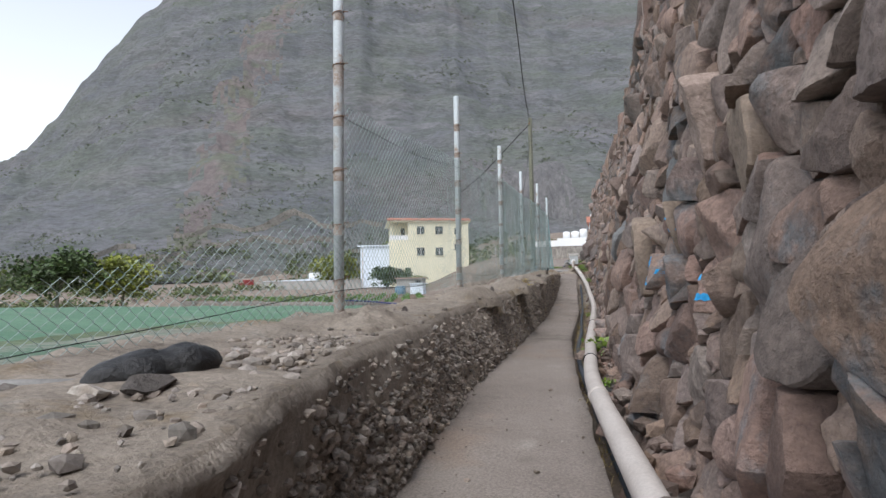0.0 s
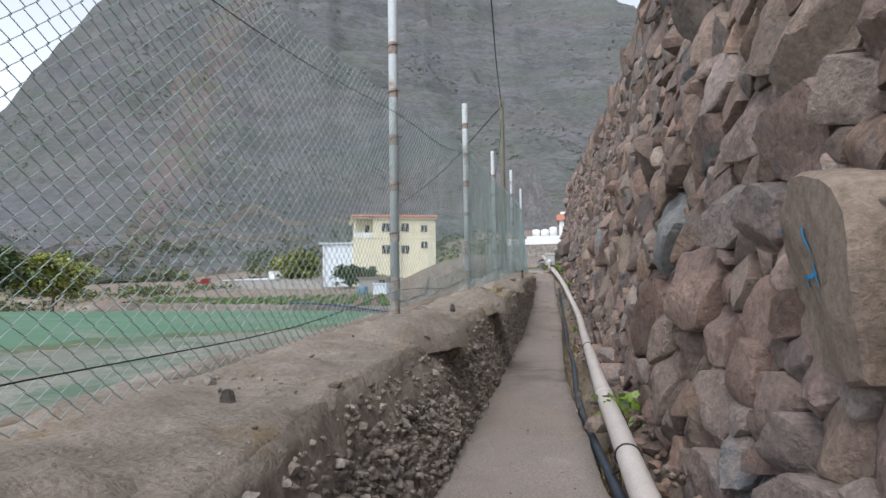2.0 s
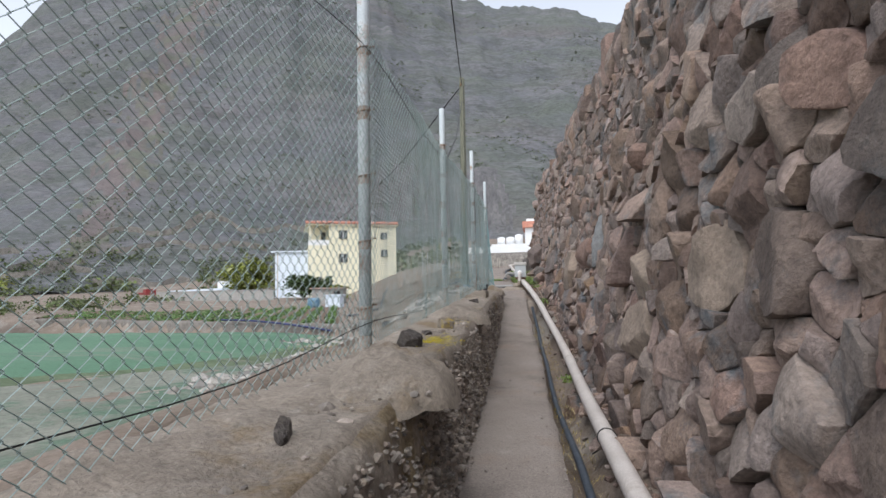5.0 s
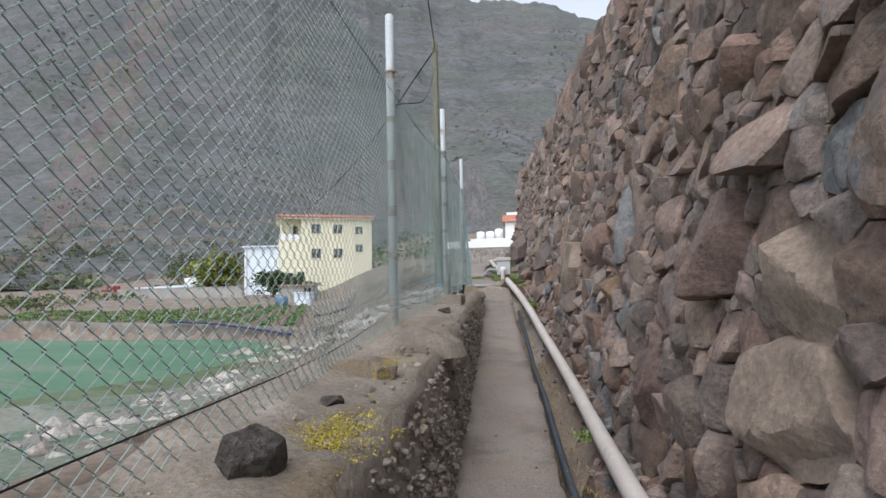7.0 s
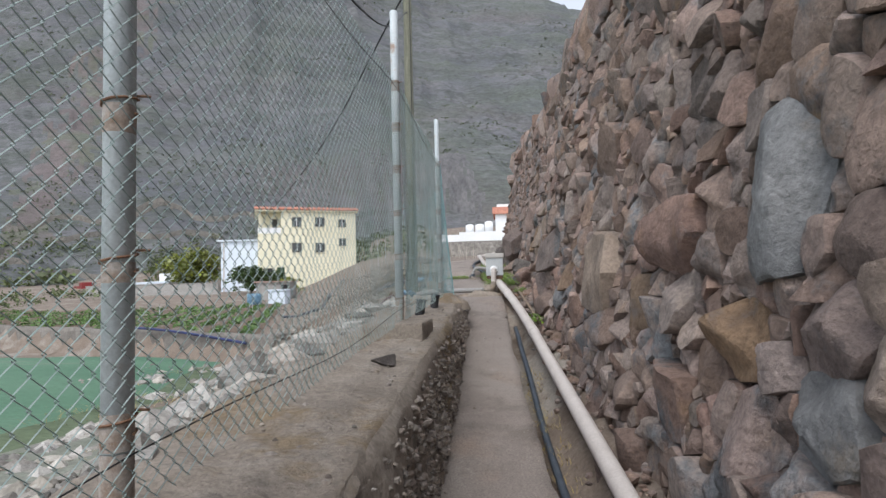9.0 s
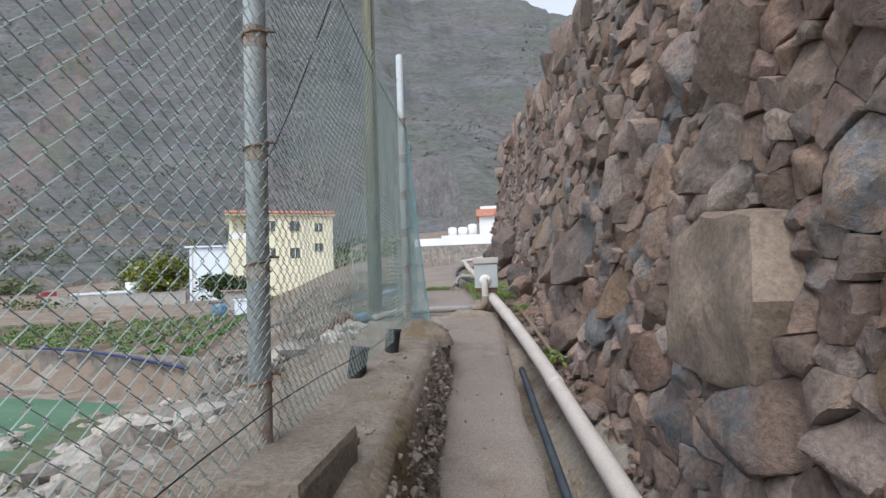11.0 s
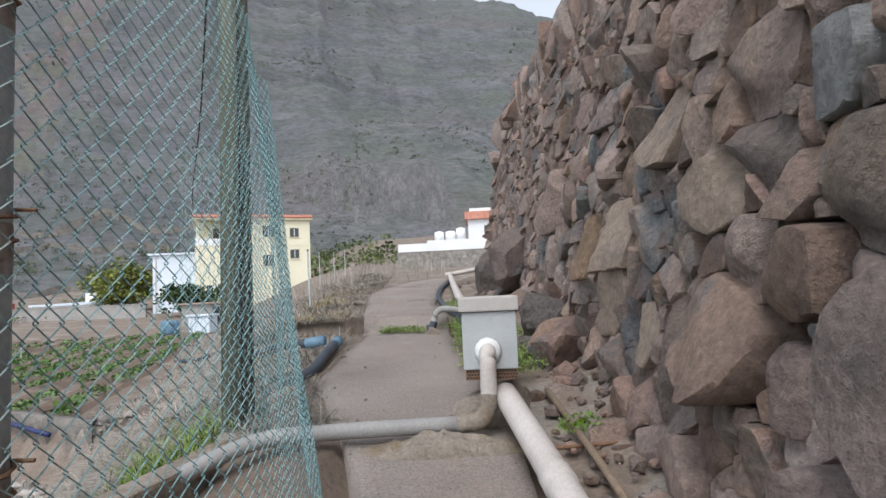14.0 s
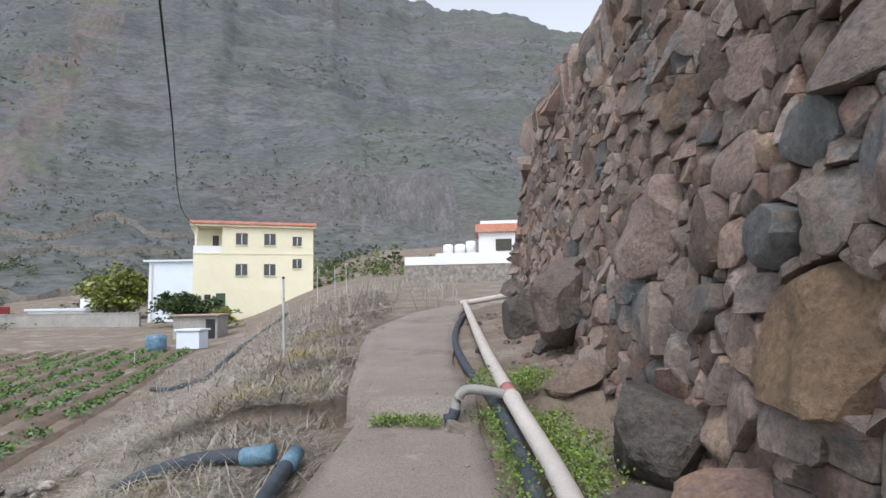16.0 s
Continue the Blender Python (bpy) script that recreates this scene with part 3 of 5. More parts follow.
debris.make("mound_chips", M_RUBBLE, wall_cap)
footing = thing("post_block", "rough cast concrete block under a fence post", "block", "post footings")
part("block", box(bmesh.new(), (-2.35, 17.05, 1.76), (-1.85, 17.68, 2.0), 0.03), M_MOUND, footing)
mound(-2.18, 21.4, 1.96, 0.42, 0.55, 0.17, 12.3)
heap = Heap()
for _ in range(260):
    x, y = -2.2 + rg.gauss(0, 0.32), 22.1 + rg.gauss(0, 0.13)
    if x < float(path_left(y)) - 0.05:
        heap.add(chip(rg, (x, y, rg.uniform(1.55, 2.02)), rg.uniform(0.04, 0.11)))
heap.make("broken_end", M_RUBBLE, wall_left)

# ---- chain-link fence ----
fence = thing("chain_link_fence", "tall faded green chain-link fence on rusty galvanised posts", "fence")
rust = random.Random(17)
for y, x, z0, z1 in POSTS:
    bm = bmesh.new()
    tube(bm, [(x, y, z0 - 0.3), (x, y, z1 - 0.01), (x, y, z1)], [0.036, 0.036, 0.028], 14)
    post = part("post", bm, M_GALV, fence, smooth=True)
    foot = [(x, y, z0 - 0.1 + 0.04 * k) for k in range(5 + rust.randrange(3))]
    part("rust_stain", tube(bmesh.new(), foot, [0.0372 + rust.uniform(-0.0002, 0.0006) for _ in foot], 14, False), M_RUSTSTAIN, post, "rust crust round the post foot", True)
    for q in range(6):
        zz = z0 + 0.18 + q * 0.38
        bm = bmesh.new()
        tube(bm, [(x + 0.041 * math.cos(t), y + 0.041 * math.sin(t), zz + 0.006 * t) for t in np.arange(0, 9.5, 0.7)] + [(x + 0.06, y + 0.03, zz + 0.05)], 0.0035, 5)
        part("wire_tie", bm, M_RUST, post)
        low, high = rust.uniform(0.015, 0.05), rust.uniform(0.02, 0.06)
        part("rust_stain", tube(bmesh.new(), [(x, y, zz - low), (x, y, zz), (x, y, zz + high)], [0.0364, 0.0374, 0.0364], 14, False), M_RUSTSTAIN, post, "rust bloom under a wire tie", True)


def mesh_panel(a, b, ta, tb, end=False, cell=0.034, rise=0.031, wire=0.0016):
    """Woven zigzag wires between two posts; each wire hooks its neighbours."""
    (ya, xa, za), (yb, xb, zb) = a, b
    length = math.hypot(yb - ya, xb - xa)
    cols = int(length / cell * (1.12 if end else 1))
    V, F = [], []
    for c in range(cols):
        prev = None
        tc = (c + 0.5) / cols
        rows = int(((ta + (tb - ta) * tc) - (za + (zb - za) * tc)) / rise)
        for k in range(rows + 1):
            t = (c + (k + c) % 2) / cols
            u = t * length
            w = 0.005 if (k + c) % 2 else -0.005
            sag = 0.03 * fbm(u, k * 0.02, ya, 0.9)
            if end:
                h = k / rows
                sag += (0.34 - 0.22 * h) * math.sin(math.pi * t) ** 1.3 + 0.035 * math.sin(u * 9 + k * 0.03) * t
            z = za + (zb - za) * t + 0.01 + k * rise
            p = (xa + (xb - xa) * t + 0.042 + w + sag, ya + (yb - ya) * t, z)
            o = len(V)
            V += [(p[0] + wire, p[1], p[2]), (p[0] - wire * 0.5, p[1], p[2] + wire), (p[0] - wire * 0.5, p[1], p[2] - wire)]
            if prev is not None:
                F += [(prev, prev + 1, o + 1, o), (prev + 1, prev + 2, o + 2, o + 1), (prev + 2, prev, o, o + 2)]
            prev = o
    return V, F


for k in range(5):
    a, b = POSTS[k], POSTS[k + 1]
    from_lists("wire_mesh", *mesh_panel(a[:3], b[:3], MESH_TOP[k], MESH_TOP[k + 1]), M_WIRE, fence)
tagged(from_lists("wire_mesh", *mesh_panel((0.2, -2.2, 1.16), POSTS[0][:3], 1.30, 2.0), M_WIRE, fence), "sagging torn stretch of wire mesh")
tagged(from_lists("wire_mesh", *mesh_panel(POSTS[5][:3], (24.24, -2.87, 2.0), 4.2, 3.95, True), M_WIREGREEN, fence), "loose curling end of the wire mesh")
tagged(from_lists("wire_mesh", *mesh_panel((24.24, -2.91, 2.0), (24.32, -3.56, 2.0), 3.95, 4.0), M_WIREGREEN, fence), "wire mesh drawn round the wooden pole")
for low in (True, False):
    pts = [(-2.15, 0.2, 1.17), (-1.95, 1.7, 1.33)] if low else []
    for k in range(6):
        y, x, z0, _ = POSTS[k]
        z = z0 + 0.14 if low else MESH_TOP[k] - 0.1
        pts.append((x + 0.05, y, z))
        if k < 5:
            y2, x2, z2, _ = POSTS[k + 1]
            z2 = z2 + 0.14 if low else MESH_TOP[k + 1] - 0.1
            pts.append(((x + x2) / 2 + 0.05, (y + y2) / 2, (z + z2) / 2 - 0.06))
    part("tension_wire", tube(bmesh.new(), smooth_line(pts, 4), 0.0024, 5), M_BLACK, fence)

# ---- pipes, valve box and hoses beside the path ----
pipe = thing("water_pipe", "weathered off-white plastic water pipe along the wall foot", "pipe", "water pipes")
PIPE = [(0.75, -3), (0.126, 2.15), (-0.16, 4.7), (-0.25, 6.8), (-0.30, 8.45), (-0.39, 13.2), (-0.47, 16.5), (-0.71, 19.7), (-0.87, 21.2), (-1.12, 22.8), (-1.36, 24.12)]
line = smooth_line([(x, y, float(ground_z(y)) + 0.10 + (0.12 if y > 24 else 0.03 if y > 22 else 0)) for x, y in PIPE], 8)
part("pipe_run", tube(bmesh.new(), line, 0.072, 20), M_PVC, pipe, smooth=True)
for k in (14, 30, 46, 62, 74):
    d = (line[k + 1] - line[k]).normalized()
    part("pipe_collar", tube(bmesh.new(), [line[k] - d * 0.06, line[k] - d * 0.05, line[k] + d * 0.05, line[k] + d * 0.06], [0.073, 0.079, 0.079, 0.073], 20), M_PVC, pipe, smooth=True)
for k in (21, 37):
    c = line[k]
    d = (line[k + 1] - c).normalized()
    s = d.cross(Vector((0, 0, 1))).normalized()
    part("cable_tie", tube(bmesh.new(), [c + 0.077 * (math.cos(t) * s + math.sin(t) * Vector((0, 0, 1))) + d * 0.01 * t for t in np.arange(0, 6.4, 0.4)] + [c - s * 0.1 - Vector((0, 0, 0.2)) + d * 0.25], 0.006, 6), M_BLACK, pipe)
hose = thing("black_hose", "dusty blue-black plastic hose lying in the channel", "hose")
hp = [(float(path_right(y)) + 0.12 + 0.03 * math.sin(y * 0.7), y, float(ground_z(y)) - 0.14 + 0.03 * math.sin(y * 1.3)) for y in np.arange(-1.5, 22.5, 0.6)]
part("hose_run", tube(bmesh.new(), smooth_line(hp, 3), 0.033, 12), M_HOSE, hose, smooth=True)

valve_box = thing("valve_box", "grey painted concrete valve box with a slab lid", "valve box")
X0, X1, Y0, Y1 = -1.61, -1.265, 24.19, 24.62
part("body", box(bmesh.new(), (X0, Y0, 2.43), (X1, Y1, 2.79), 0.008), M_BOXGREY, valve_box)
part("lid", box(bmesh.new(), (X0 - 0.018, Y0 - 0.02, 2.794), (X1 + 0.018, Y1 + 0.02, 2.885), 0.01), M_BOXLID, valve_box, "pale cement lid slab")
vent = part("vent_base", box(bmesh.new(), (X0 + 0.012, Y0 + 0.012, 2.365), (X1 - 0.012, Y1 - 0.01, 2.43), 0.0), M_RUST, valve_box, "perforated rusty base strip")
# solid black discs stand in for the shade inside the vent holes
bm = bmesh.new()
for r in range(3):
    for k in range(17):
        hx, hz = X0 + 0.024 + k * 0.0186 + 0.009 * (r % 2), 2.378 + r * 0.02
        tube(bm, [(hx, Y0 + 0.009, hz), (hx, Y0 + 0.014, hz)], 0.0068, 6)
part("vent_hole", bm, M_BLACK, vent)
plinth = tagged(from_lists("rubble_plinth", *chip(random.Random(3), (-1.42, 24.42, 2.10), 0.27, 0.95, True), M_LEDGE), "heap of stone and mortar under the valve box", "plinth")
bm = bmesh.new()
tube(bm, smooth_line([(-1.452, 24.24, 2.545), (-1.455, 24.13, 2.545), (-1.457, 24.06, 2.50), (-1.458, 24.05, 2.40), (-1.46, 24.05, 2.28)], 5), 0.05, 16)
part("outlet_pipe", bm, M_PVC, valve_box, "white-smeared plastic elbow", True)
part("mortar_collar", tube(bmesh.new(), [(-1.452, 24.188, 2.545), (-1.452, 24.165, 2.545), (-1.453, 24.15, 2.545)], [0.088, 0.078, 0.05], 14), M_WHITE, valve_box, "white sealing mortar", True)

cross_pipe = thing("cross_pipe", "grey plastic pipe laid across the concrete path", "pipe", "water pipes")
elbow = smooth_line([(-1.46, 24.05, 2.30), (-1.47, 24.03, 2.22), (-1.53, 24.01, 2.155), (-1.66, 23.99, 2.145)], 5)
part("elbow", tube(bmesh.new(), elbow, 0.056, 16), M_MOUND, cross_pipe, "cement-smeared elbow", True)
part("pipe_run", tube(bmesh.new(), smooth_line([(-1.64, 23.99, 2.145), (-2.4, 23.9, 2.14), (-2.8, 23.82, 2.12), (-3.12, 23.5, 2.02), (-3.5, 22.7, 1.88), (-3.9, 21.8, 1.65)], 6), 0.048, 16), M_PIPEGREY, cross_pipe, smooth=True)
pad = tagged(mound(-1.75, 23.86, 2.02, 0.55, 0.16, 0.09, 9.0), "smear of cement under the crossing pipe", "mound")

pipe_b = thing("water_pipe", "off-white plastic pipe with a red painted band", "pipe", "water pipes")
upper = smooth_line([(-1.43, 24.6, 2.43), (-1.43, 26.6, 2.40), (-1.66, 28.2, 2.645), (-1.86, 30.3, 2.83), (-2.13, 33.9, 3.12), (-2.36, 37.0, 3.39)], 8)
part("pipe_run", tube(bmesh.new(), upper + smooth_line([upper[-1], upper[-1] + Vector((0.02, 0.15, 0.02)), upper[-1] + Vector((0.15, 0.25, 0.03)), upper[-1] + Vector((3.2, 1.0, 0.5))], 4)[1:], 0.068, 20), M_PVC, pipe_b, smooth=True)
U = Vector((-0.23, 1.6, 0.245)).normalized()
RB = Vector((-1.655, 28.17, 2.643))
part("red_band", tube(bmesh.new(), [RB - U * 0.02, RB + U * 0.16], 0.0715, 20), M_REDBAND, pipe_b, "faded red painted band", True)
part("pipe_collar", tube(bmesh.new(), [RB - U * 0.13, RB - U * 0.025], 0.073, 20), M_PVC, pipe_b, "", True)
part("branch", tube(bmesh.new(), smooth_line([RB, (-1.86, 28.2, 2.68), (-2.02, 28.2, 2.69), (-2.10, 28.2, 2.62), (-2.13, 28.19, 2.50)], 5), 0.042, 14), M_PIPEGREY, pipe_b, "grey branch elbow", True)
part("branch_end", tube(bmesh.new(), smooth_line([(-2.125, 28.19, 2.53), (-2.15, 28.18, 2.46), (-2.22, 28.17, 2.44)], 4), 0.05, 14), M_HOSE, pipe_b, "black rubber sleeve", True)
for k, q in enumerate((upper[18], upper[26], upper[33])):
    rock_thing(q.x, q.y, float(ground_z(q.y)) - 0.14, 0.14, M_BOULDER, "rough stone propping the plastic pipe", 0.75, 140 + k)
side_hose = thing("black_hose", "black plastic hose curving along the path edge", "hose")
part("hose_run", tube(bmesh.new(), smooth_line([(-1.55, 26.0, 2.30), (-1.72, 28.0, 2.50), (-2.05, 29.6, 2.68), (-2.30, 31.5, 2.82), (-2.38, 33.5, 2.98), (-2.33, 36, 3.15)], 6), 0.05, 12), M_HOSE, side_hose, smooth=True)
rock_thing(-2.12, 28.05, 2.34, 0.15, M_MOUND, "broken lump of concrete on the path step", 0.6, 77)

thin = thing("thin_pipe", "thin brown plastic pipe lying on bare earth", "pipe", "water pipes")
part("pipe_run", tube(bmesh.new(), smooth_line([(-1.02, 24.9, 2.16), (-0.93, 23.6, 2.05), (-0.82, 22.4, 1.86), (-0.72, 21.6, 1.68)], 6), 0.022, 10), M_THINPIPE, thin, smooth=True)
bar = thing("rusty_bar", "short rusty iron bar propped under the pipe", "bar")
part("shaft", tube(bmesh.new(), [(-1.44, 23.82, 2.02), (-0.75, 23.89, 2.04)], 0.011, 8), M_RUST, bar)

# ---- utility pole and cables ----
pole = thing("utility_pole", "weathered round wooden utility pole", "utility pole")
PX, PY = -3.19, 24.45
part("shaft", tube(bmesh.new(), [(PX, PY, 1.4), (PX + 0.02, PY, 5), (PX + 0.03, PY, 8.95), (PX + 0.03, PY, 9.0)], [0.115, 0.1, 0.085, 0.07], 18), M_POLE, pole, smooth=True)
part("ground_wire", tube(bmesh.new(), [(PX + 0.08, PY - 0.095, 2.1), (PX + 0.085, PY - 0.085, 5), (PX + 0.09, PY - 0.06, 8.7)], 0.008, 6), M_BLACK, pole)
part("bracket", tube(bmesh.new(), [(PX - 0.02, PY - 0.1, 8.7), (PX + 0.03, PY - 0.16, 8.72), (PX + 0.03, PY - 0.16, 8.8)], 0.02, 8), M_RUST, pole)
for label, pts, r in (("black overhead cable from the wooden pole", [(PX + 0.03, PY, 8.75), (-2.5, 18, 7.95), (-1.8, 11.5, 7.6), (-0.5, -2, 7.7), (0.6, -14, 8.6)], 0.014),
                      ("black stay cable running down to the fence", [(PX + 0.03, PY - 0.05, 8.2), (-2.75, 20, 5.85), (-2.1, 14.05, 3.72)], 0.011),
                      ("thin grey power line from the cream house across the valley", [(-30.8, 79, 8.6), (-55, 92, 7.9), (-95, 115, 9.5)], 0.025),
                      ("black overhead cable leading to the cream house", [(PX + 0.03, PY, 8.75), (-8.5, 34.6, 8.0), (-17.5, 51.5, 8.3), (-30.4, 78.3, 11.2)], 0.02)):
    cable = thing("overhead_cable", label, "cable", "overhead cables")
    part("cable_run", tube(bmesh.new(), smooth_line(pts, 8), r, 6), M_BLACK, cable)

# ---- bag, rusty pipe and bits on the bank ----
bag = bmesh.new()
bmesh.ops.create_icosphere(bag, subdivisions=4, radius=1.0)
for v in bag.verts:
    p = v.co.copy()
    pinch = 1 - 0.22 * math.exp(-((p.x - 0.1) / 0.16) ** 2)
    w = 1 + 0.10 * fbm(p.x, p.y, p.z, 2.2) + 0.05 * abs(n3(p.x, p.y, p.z, 6.0)) + 0.10 * (p.x > 0.1)
    v.co = Vector((p.x * 0.29 * (1 + 0.06 * n3(p.y, p.z, 3, 3)), p.y * 0.115 * w * pinch, max(p.z * 0.095 * w * pinch + 0.09 + 0.02 * p.x, 0.002)))
sack = tagged(part("rubbish_bag", bag, M_BAG, None, "", True), "shiny black plastic rubbish sack lying on the ledge", "bag")
sack.matrix_basis = pose(-1.42, 1.06, 1.155, 0, 0, 62) @ Matrix.Diagonal((0.74, 0.76, 0.8, 1))
stub = thing("grey_pipe", "short grey plastic pipe beside the black bag", "pipe")
part("pipe_run", tube(bmesh.new(), [(-1.56, 0.90, 1.20), (-2.3, 0.62, 1.21)], 0.022, 12), M_PIPEGREY, stub, smooth=True)
rusty = thing("rusty_pipe", "rusty steel pipe bend with a blue coupling", "pipe")
rusty.location = (-0.30, 0.72, -0.04)
part("pipe_run", tube(bmesh.new(), smooth_line([(-3.05, 20.95, 1.5), (-3.02, 21.05, 1.80), (-2.93, 21.15, 2.02), (-2.78, 21.3, 2.14), (-2.68, 21.42, 2.17)], 5), 0.062, 14), M_RUSTRED, rusty, smooth=True)
for k, c in enumerate(((-2.80, 21.28, 2.13), (-2.71, 21.39, 2.165))):
    d = Vector((0.1, 0.12, 0.035)).normalized()
    part("flange", tube(bmesh.new(), [Vector(c) - d * 0.012, Vector(c) + d * 0.012], 0.095, 18), M_RUST, rusty)
part("coupling", tube(bmesh.new(), [(-2.69, 21.41, 2.17), (-2.56, 21.56, 2.19), (-2.5, 21.64, 2.12)], [0.062, 0.064, 0.055], 14), M_BLUE, rusty, "blue plastic coupling", True)
# closed tube; its black end cap replaces the shade of the bore
drain = thing("drain_pipe", "drain pipe in the rubble bank, capped black for its dark bore", "pipe")
part("pipe_run", tube(bmesh.new(), [(-5.75, 24.75, 0.9), (-6.1, 25.5, 0.9)], 0.16, 18), M_BLACK, drain)
for x, y, z in ((-2.20, 19.05, 1.90), (-2.16, 20.03, 1.93)):
    pot = thing("pipe_stub", "short black plastic pipe stub beside the fence", "pipe", "pipe stubs")
    part("pipe_run", tube(bmesh.new(), [(x, y, z), (x + 0.03, y + 0.02, z + 0.22)], 0.055, 14, False), M_BLACK, pot)
    part("rim", tube(bmesh.new(), [(x + 0.029, y + 0.019, z + 0.21), (x + 0.031, y + 0.021, z + 0.228)], 0.06, 14, False), M_HOSE, pot)
kerb = thing("concrete_kerb", "low weathered concrete kerb wall on the bank", "kerb")
part("wall", box(bmesh.new(), (-0.09, -1.05, 1.4), (0.09, 1.05, 2.07), 0.03, pose(-3.2, 23.2, 0, 0, 0, -7)), M_MOUND, kerb)
stone_post = thing("stone_post", "rough upright block at the end of the fence", "block")
part("block", box(bmesh.new(), (-0.1, -0.13, 1.7), (0.1, 0.13, 2.36), 0.035, pose(-2.62, 24.35, 0, 3, -4, 12)), M_LEDGE, stone_post)

pipe_a = thing("black_pipe", "thick black irrigation pipe with a blue coupling", "pipe", "irrigation pipes")
part("pipe_run", tube(bmesh.new(), smooth_line([(-5.0, 27.65, land(-5.0, 27.65) - 0.04), (-4.48, 27.38, land(-4.48, 27.38) + 0.06), (-3.9, 27.28, land(-3.9, 27.28) + 0.08), (-3.46, 27.25, 2.39)], 5), 0.057, 14), M_HOSE, pipe_a, smooth=True)
part("coupling", tube(bmesh.new(), [(-3.58, 27.25, 2.375), (-3.56, 27.25, 2.378), (-3.36, 27.24, 2.405), (-3.34, 27.24, 2.407)], [0.06, 0.068, 0.068, 0.06], 14), M_BLUE, pipe_a, "pale blue plastic coupling", True)
pipe_c = thing("black_pipe", "black irrigation pipe bending down beside the path", "pipe", "irrigation pipes")
part("pipe_run", tube(bmesh.new(), smooth_line([(-3.19, 27.2, 2.40), (-3.17, 26.9, 2.37), (-3.12, 26.3, 2.30), (-3.1, 25.9, 2.24), (-3.2, 25.4, 2.16), (-3.42, 24.9, 2.02)], 5), 0.052, 14), M_HOSE, pipe_c, smooth=True)
part("coupling", tube(bmesh.new(), [(-3.19, 27.25, 2.405), (-3.17, 27.0, 2.38)], 0.06, 14), M_BLUE, pipe_c, "pale blue plastic coupling", True)
rock_thing(-3.36, 27.02, land(-3.36, 27.02) - 0.03, 0.13, M_BOULDER, "mossy dark stone between the pipe couplings", 0.7, 151)
pipe_d = thing("black_pipe", "long black irrigation pipe along the field edge", "pipe", "irrigation pipes")
part("pipe_run", tube(bmesh.new(), smooth_line([(x, y, land(x, y) + 0.06) for x, y in ((-13.2, 42.0), (-12.2, 41.4), (-11.3, 41.2), (-10.6, 40.6), (-11.3, 43.2), (-12.2, 47), (-14.5, 56), (-17, 66))], 6), 0.09, 10), M_HOSE, pipe_d, smooth=True)

# ---- field, crops and net ----
D, F0 = FIELD_D, FIELD_0
A = Vector((D.y, -D.x))


def field_pt(s, w):
    return F0 + D * s - A * w


V, F = [], []
ss, ws = list(np.linspace(0, 1, 44)), list(np.arange(0.0, 24.0, 0.2))
for u in ss:
    for w in ws:
        p = field_pt(field_front(w) + 0.25 + (max(28.0, field_front(w) + 12) - field_front(w)) * u, w)
        V.append((p.x, p.y, land(p.x, p.y) + 0.03 + 0.09 * math.cos(w * math.tau / 1.15) - 0.2 * (w < 0.1) + 0.03 * fbm(p.x, p.y, 0, 1.5)))
n = len(ws)
for j in range(len(ss) - 1):
    for i in range(n - 1):
        F.append((j * n + i, (j + 1) * n + i, (j + 1) * n + i + 1, j * n + i + 1))
tagged(from_lists("crop_field", V, F, M_SOIL, None, True), "ploughed brown soil in ridges and furrows", "field", kind="structure")


def leaf_clump(hp, rg, c, r, n, size, up=0.5):
    """n small leaves round c: each a bent four-cornered blade."""
    for _ in range(n):
        d = Vector((rg.gauss(0, 1), rg.gauss(0, 1), abs(rg.gauss(0, 1)) * up + 0.05)).normalized()
        p = Vector(c) + d * r * rg.random() ** 0.5
        s = size * rg.uniform(0.6, 1.3)
        t = (d + Vector((rg.gauss(0, 0.5), rg.gauss(0, 0.5), rg.gauss(0, 0.4)))).normalized()
        side = t.cross(Vector((rg.gauss(0, 1), rg.gauss(0, 1), 1.2))).normalized() * s * 0.42
        o = len(hp.v)
        hp.v += [tuple(p), tuple(p + t * s * 0.5 + side), tuple(p + t * s + Vector((0, 0, -0.2 * s))), tuple(p + t * s * 0.5 - side)]
        hp.f.append((o, o + 1, o + 2, o + 3))


rg = random.Random(8)
heap = Heap()
for row in range(20):
    w = 0.55 + 1.15 * row
    for s in np.arange(field_front(w) + 0.5, max(25, field_front(w) + 10), 0.42):
        lush = 0.9 if row < 4 else 0.66 if row < 10 else 0.5
        if rg.random() > lush or fbm(s, row, 0, 0.25) < -0.38:
            continue
        p = field_pt(s + rg.uniform(-0.1, 0.1), w + rg.uniform(-0.08, 0.08))
        leaf_clump(heap, rg, (p.x, p.y, land(p.x, p.y) + 0.1), rg.uniform(0.12, 0.27), 34, 0.12)
heap.make("crop_plants", M_LEAF, None, "rows of low green potato plants", "crops")

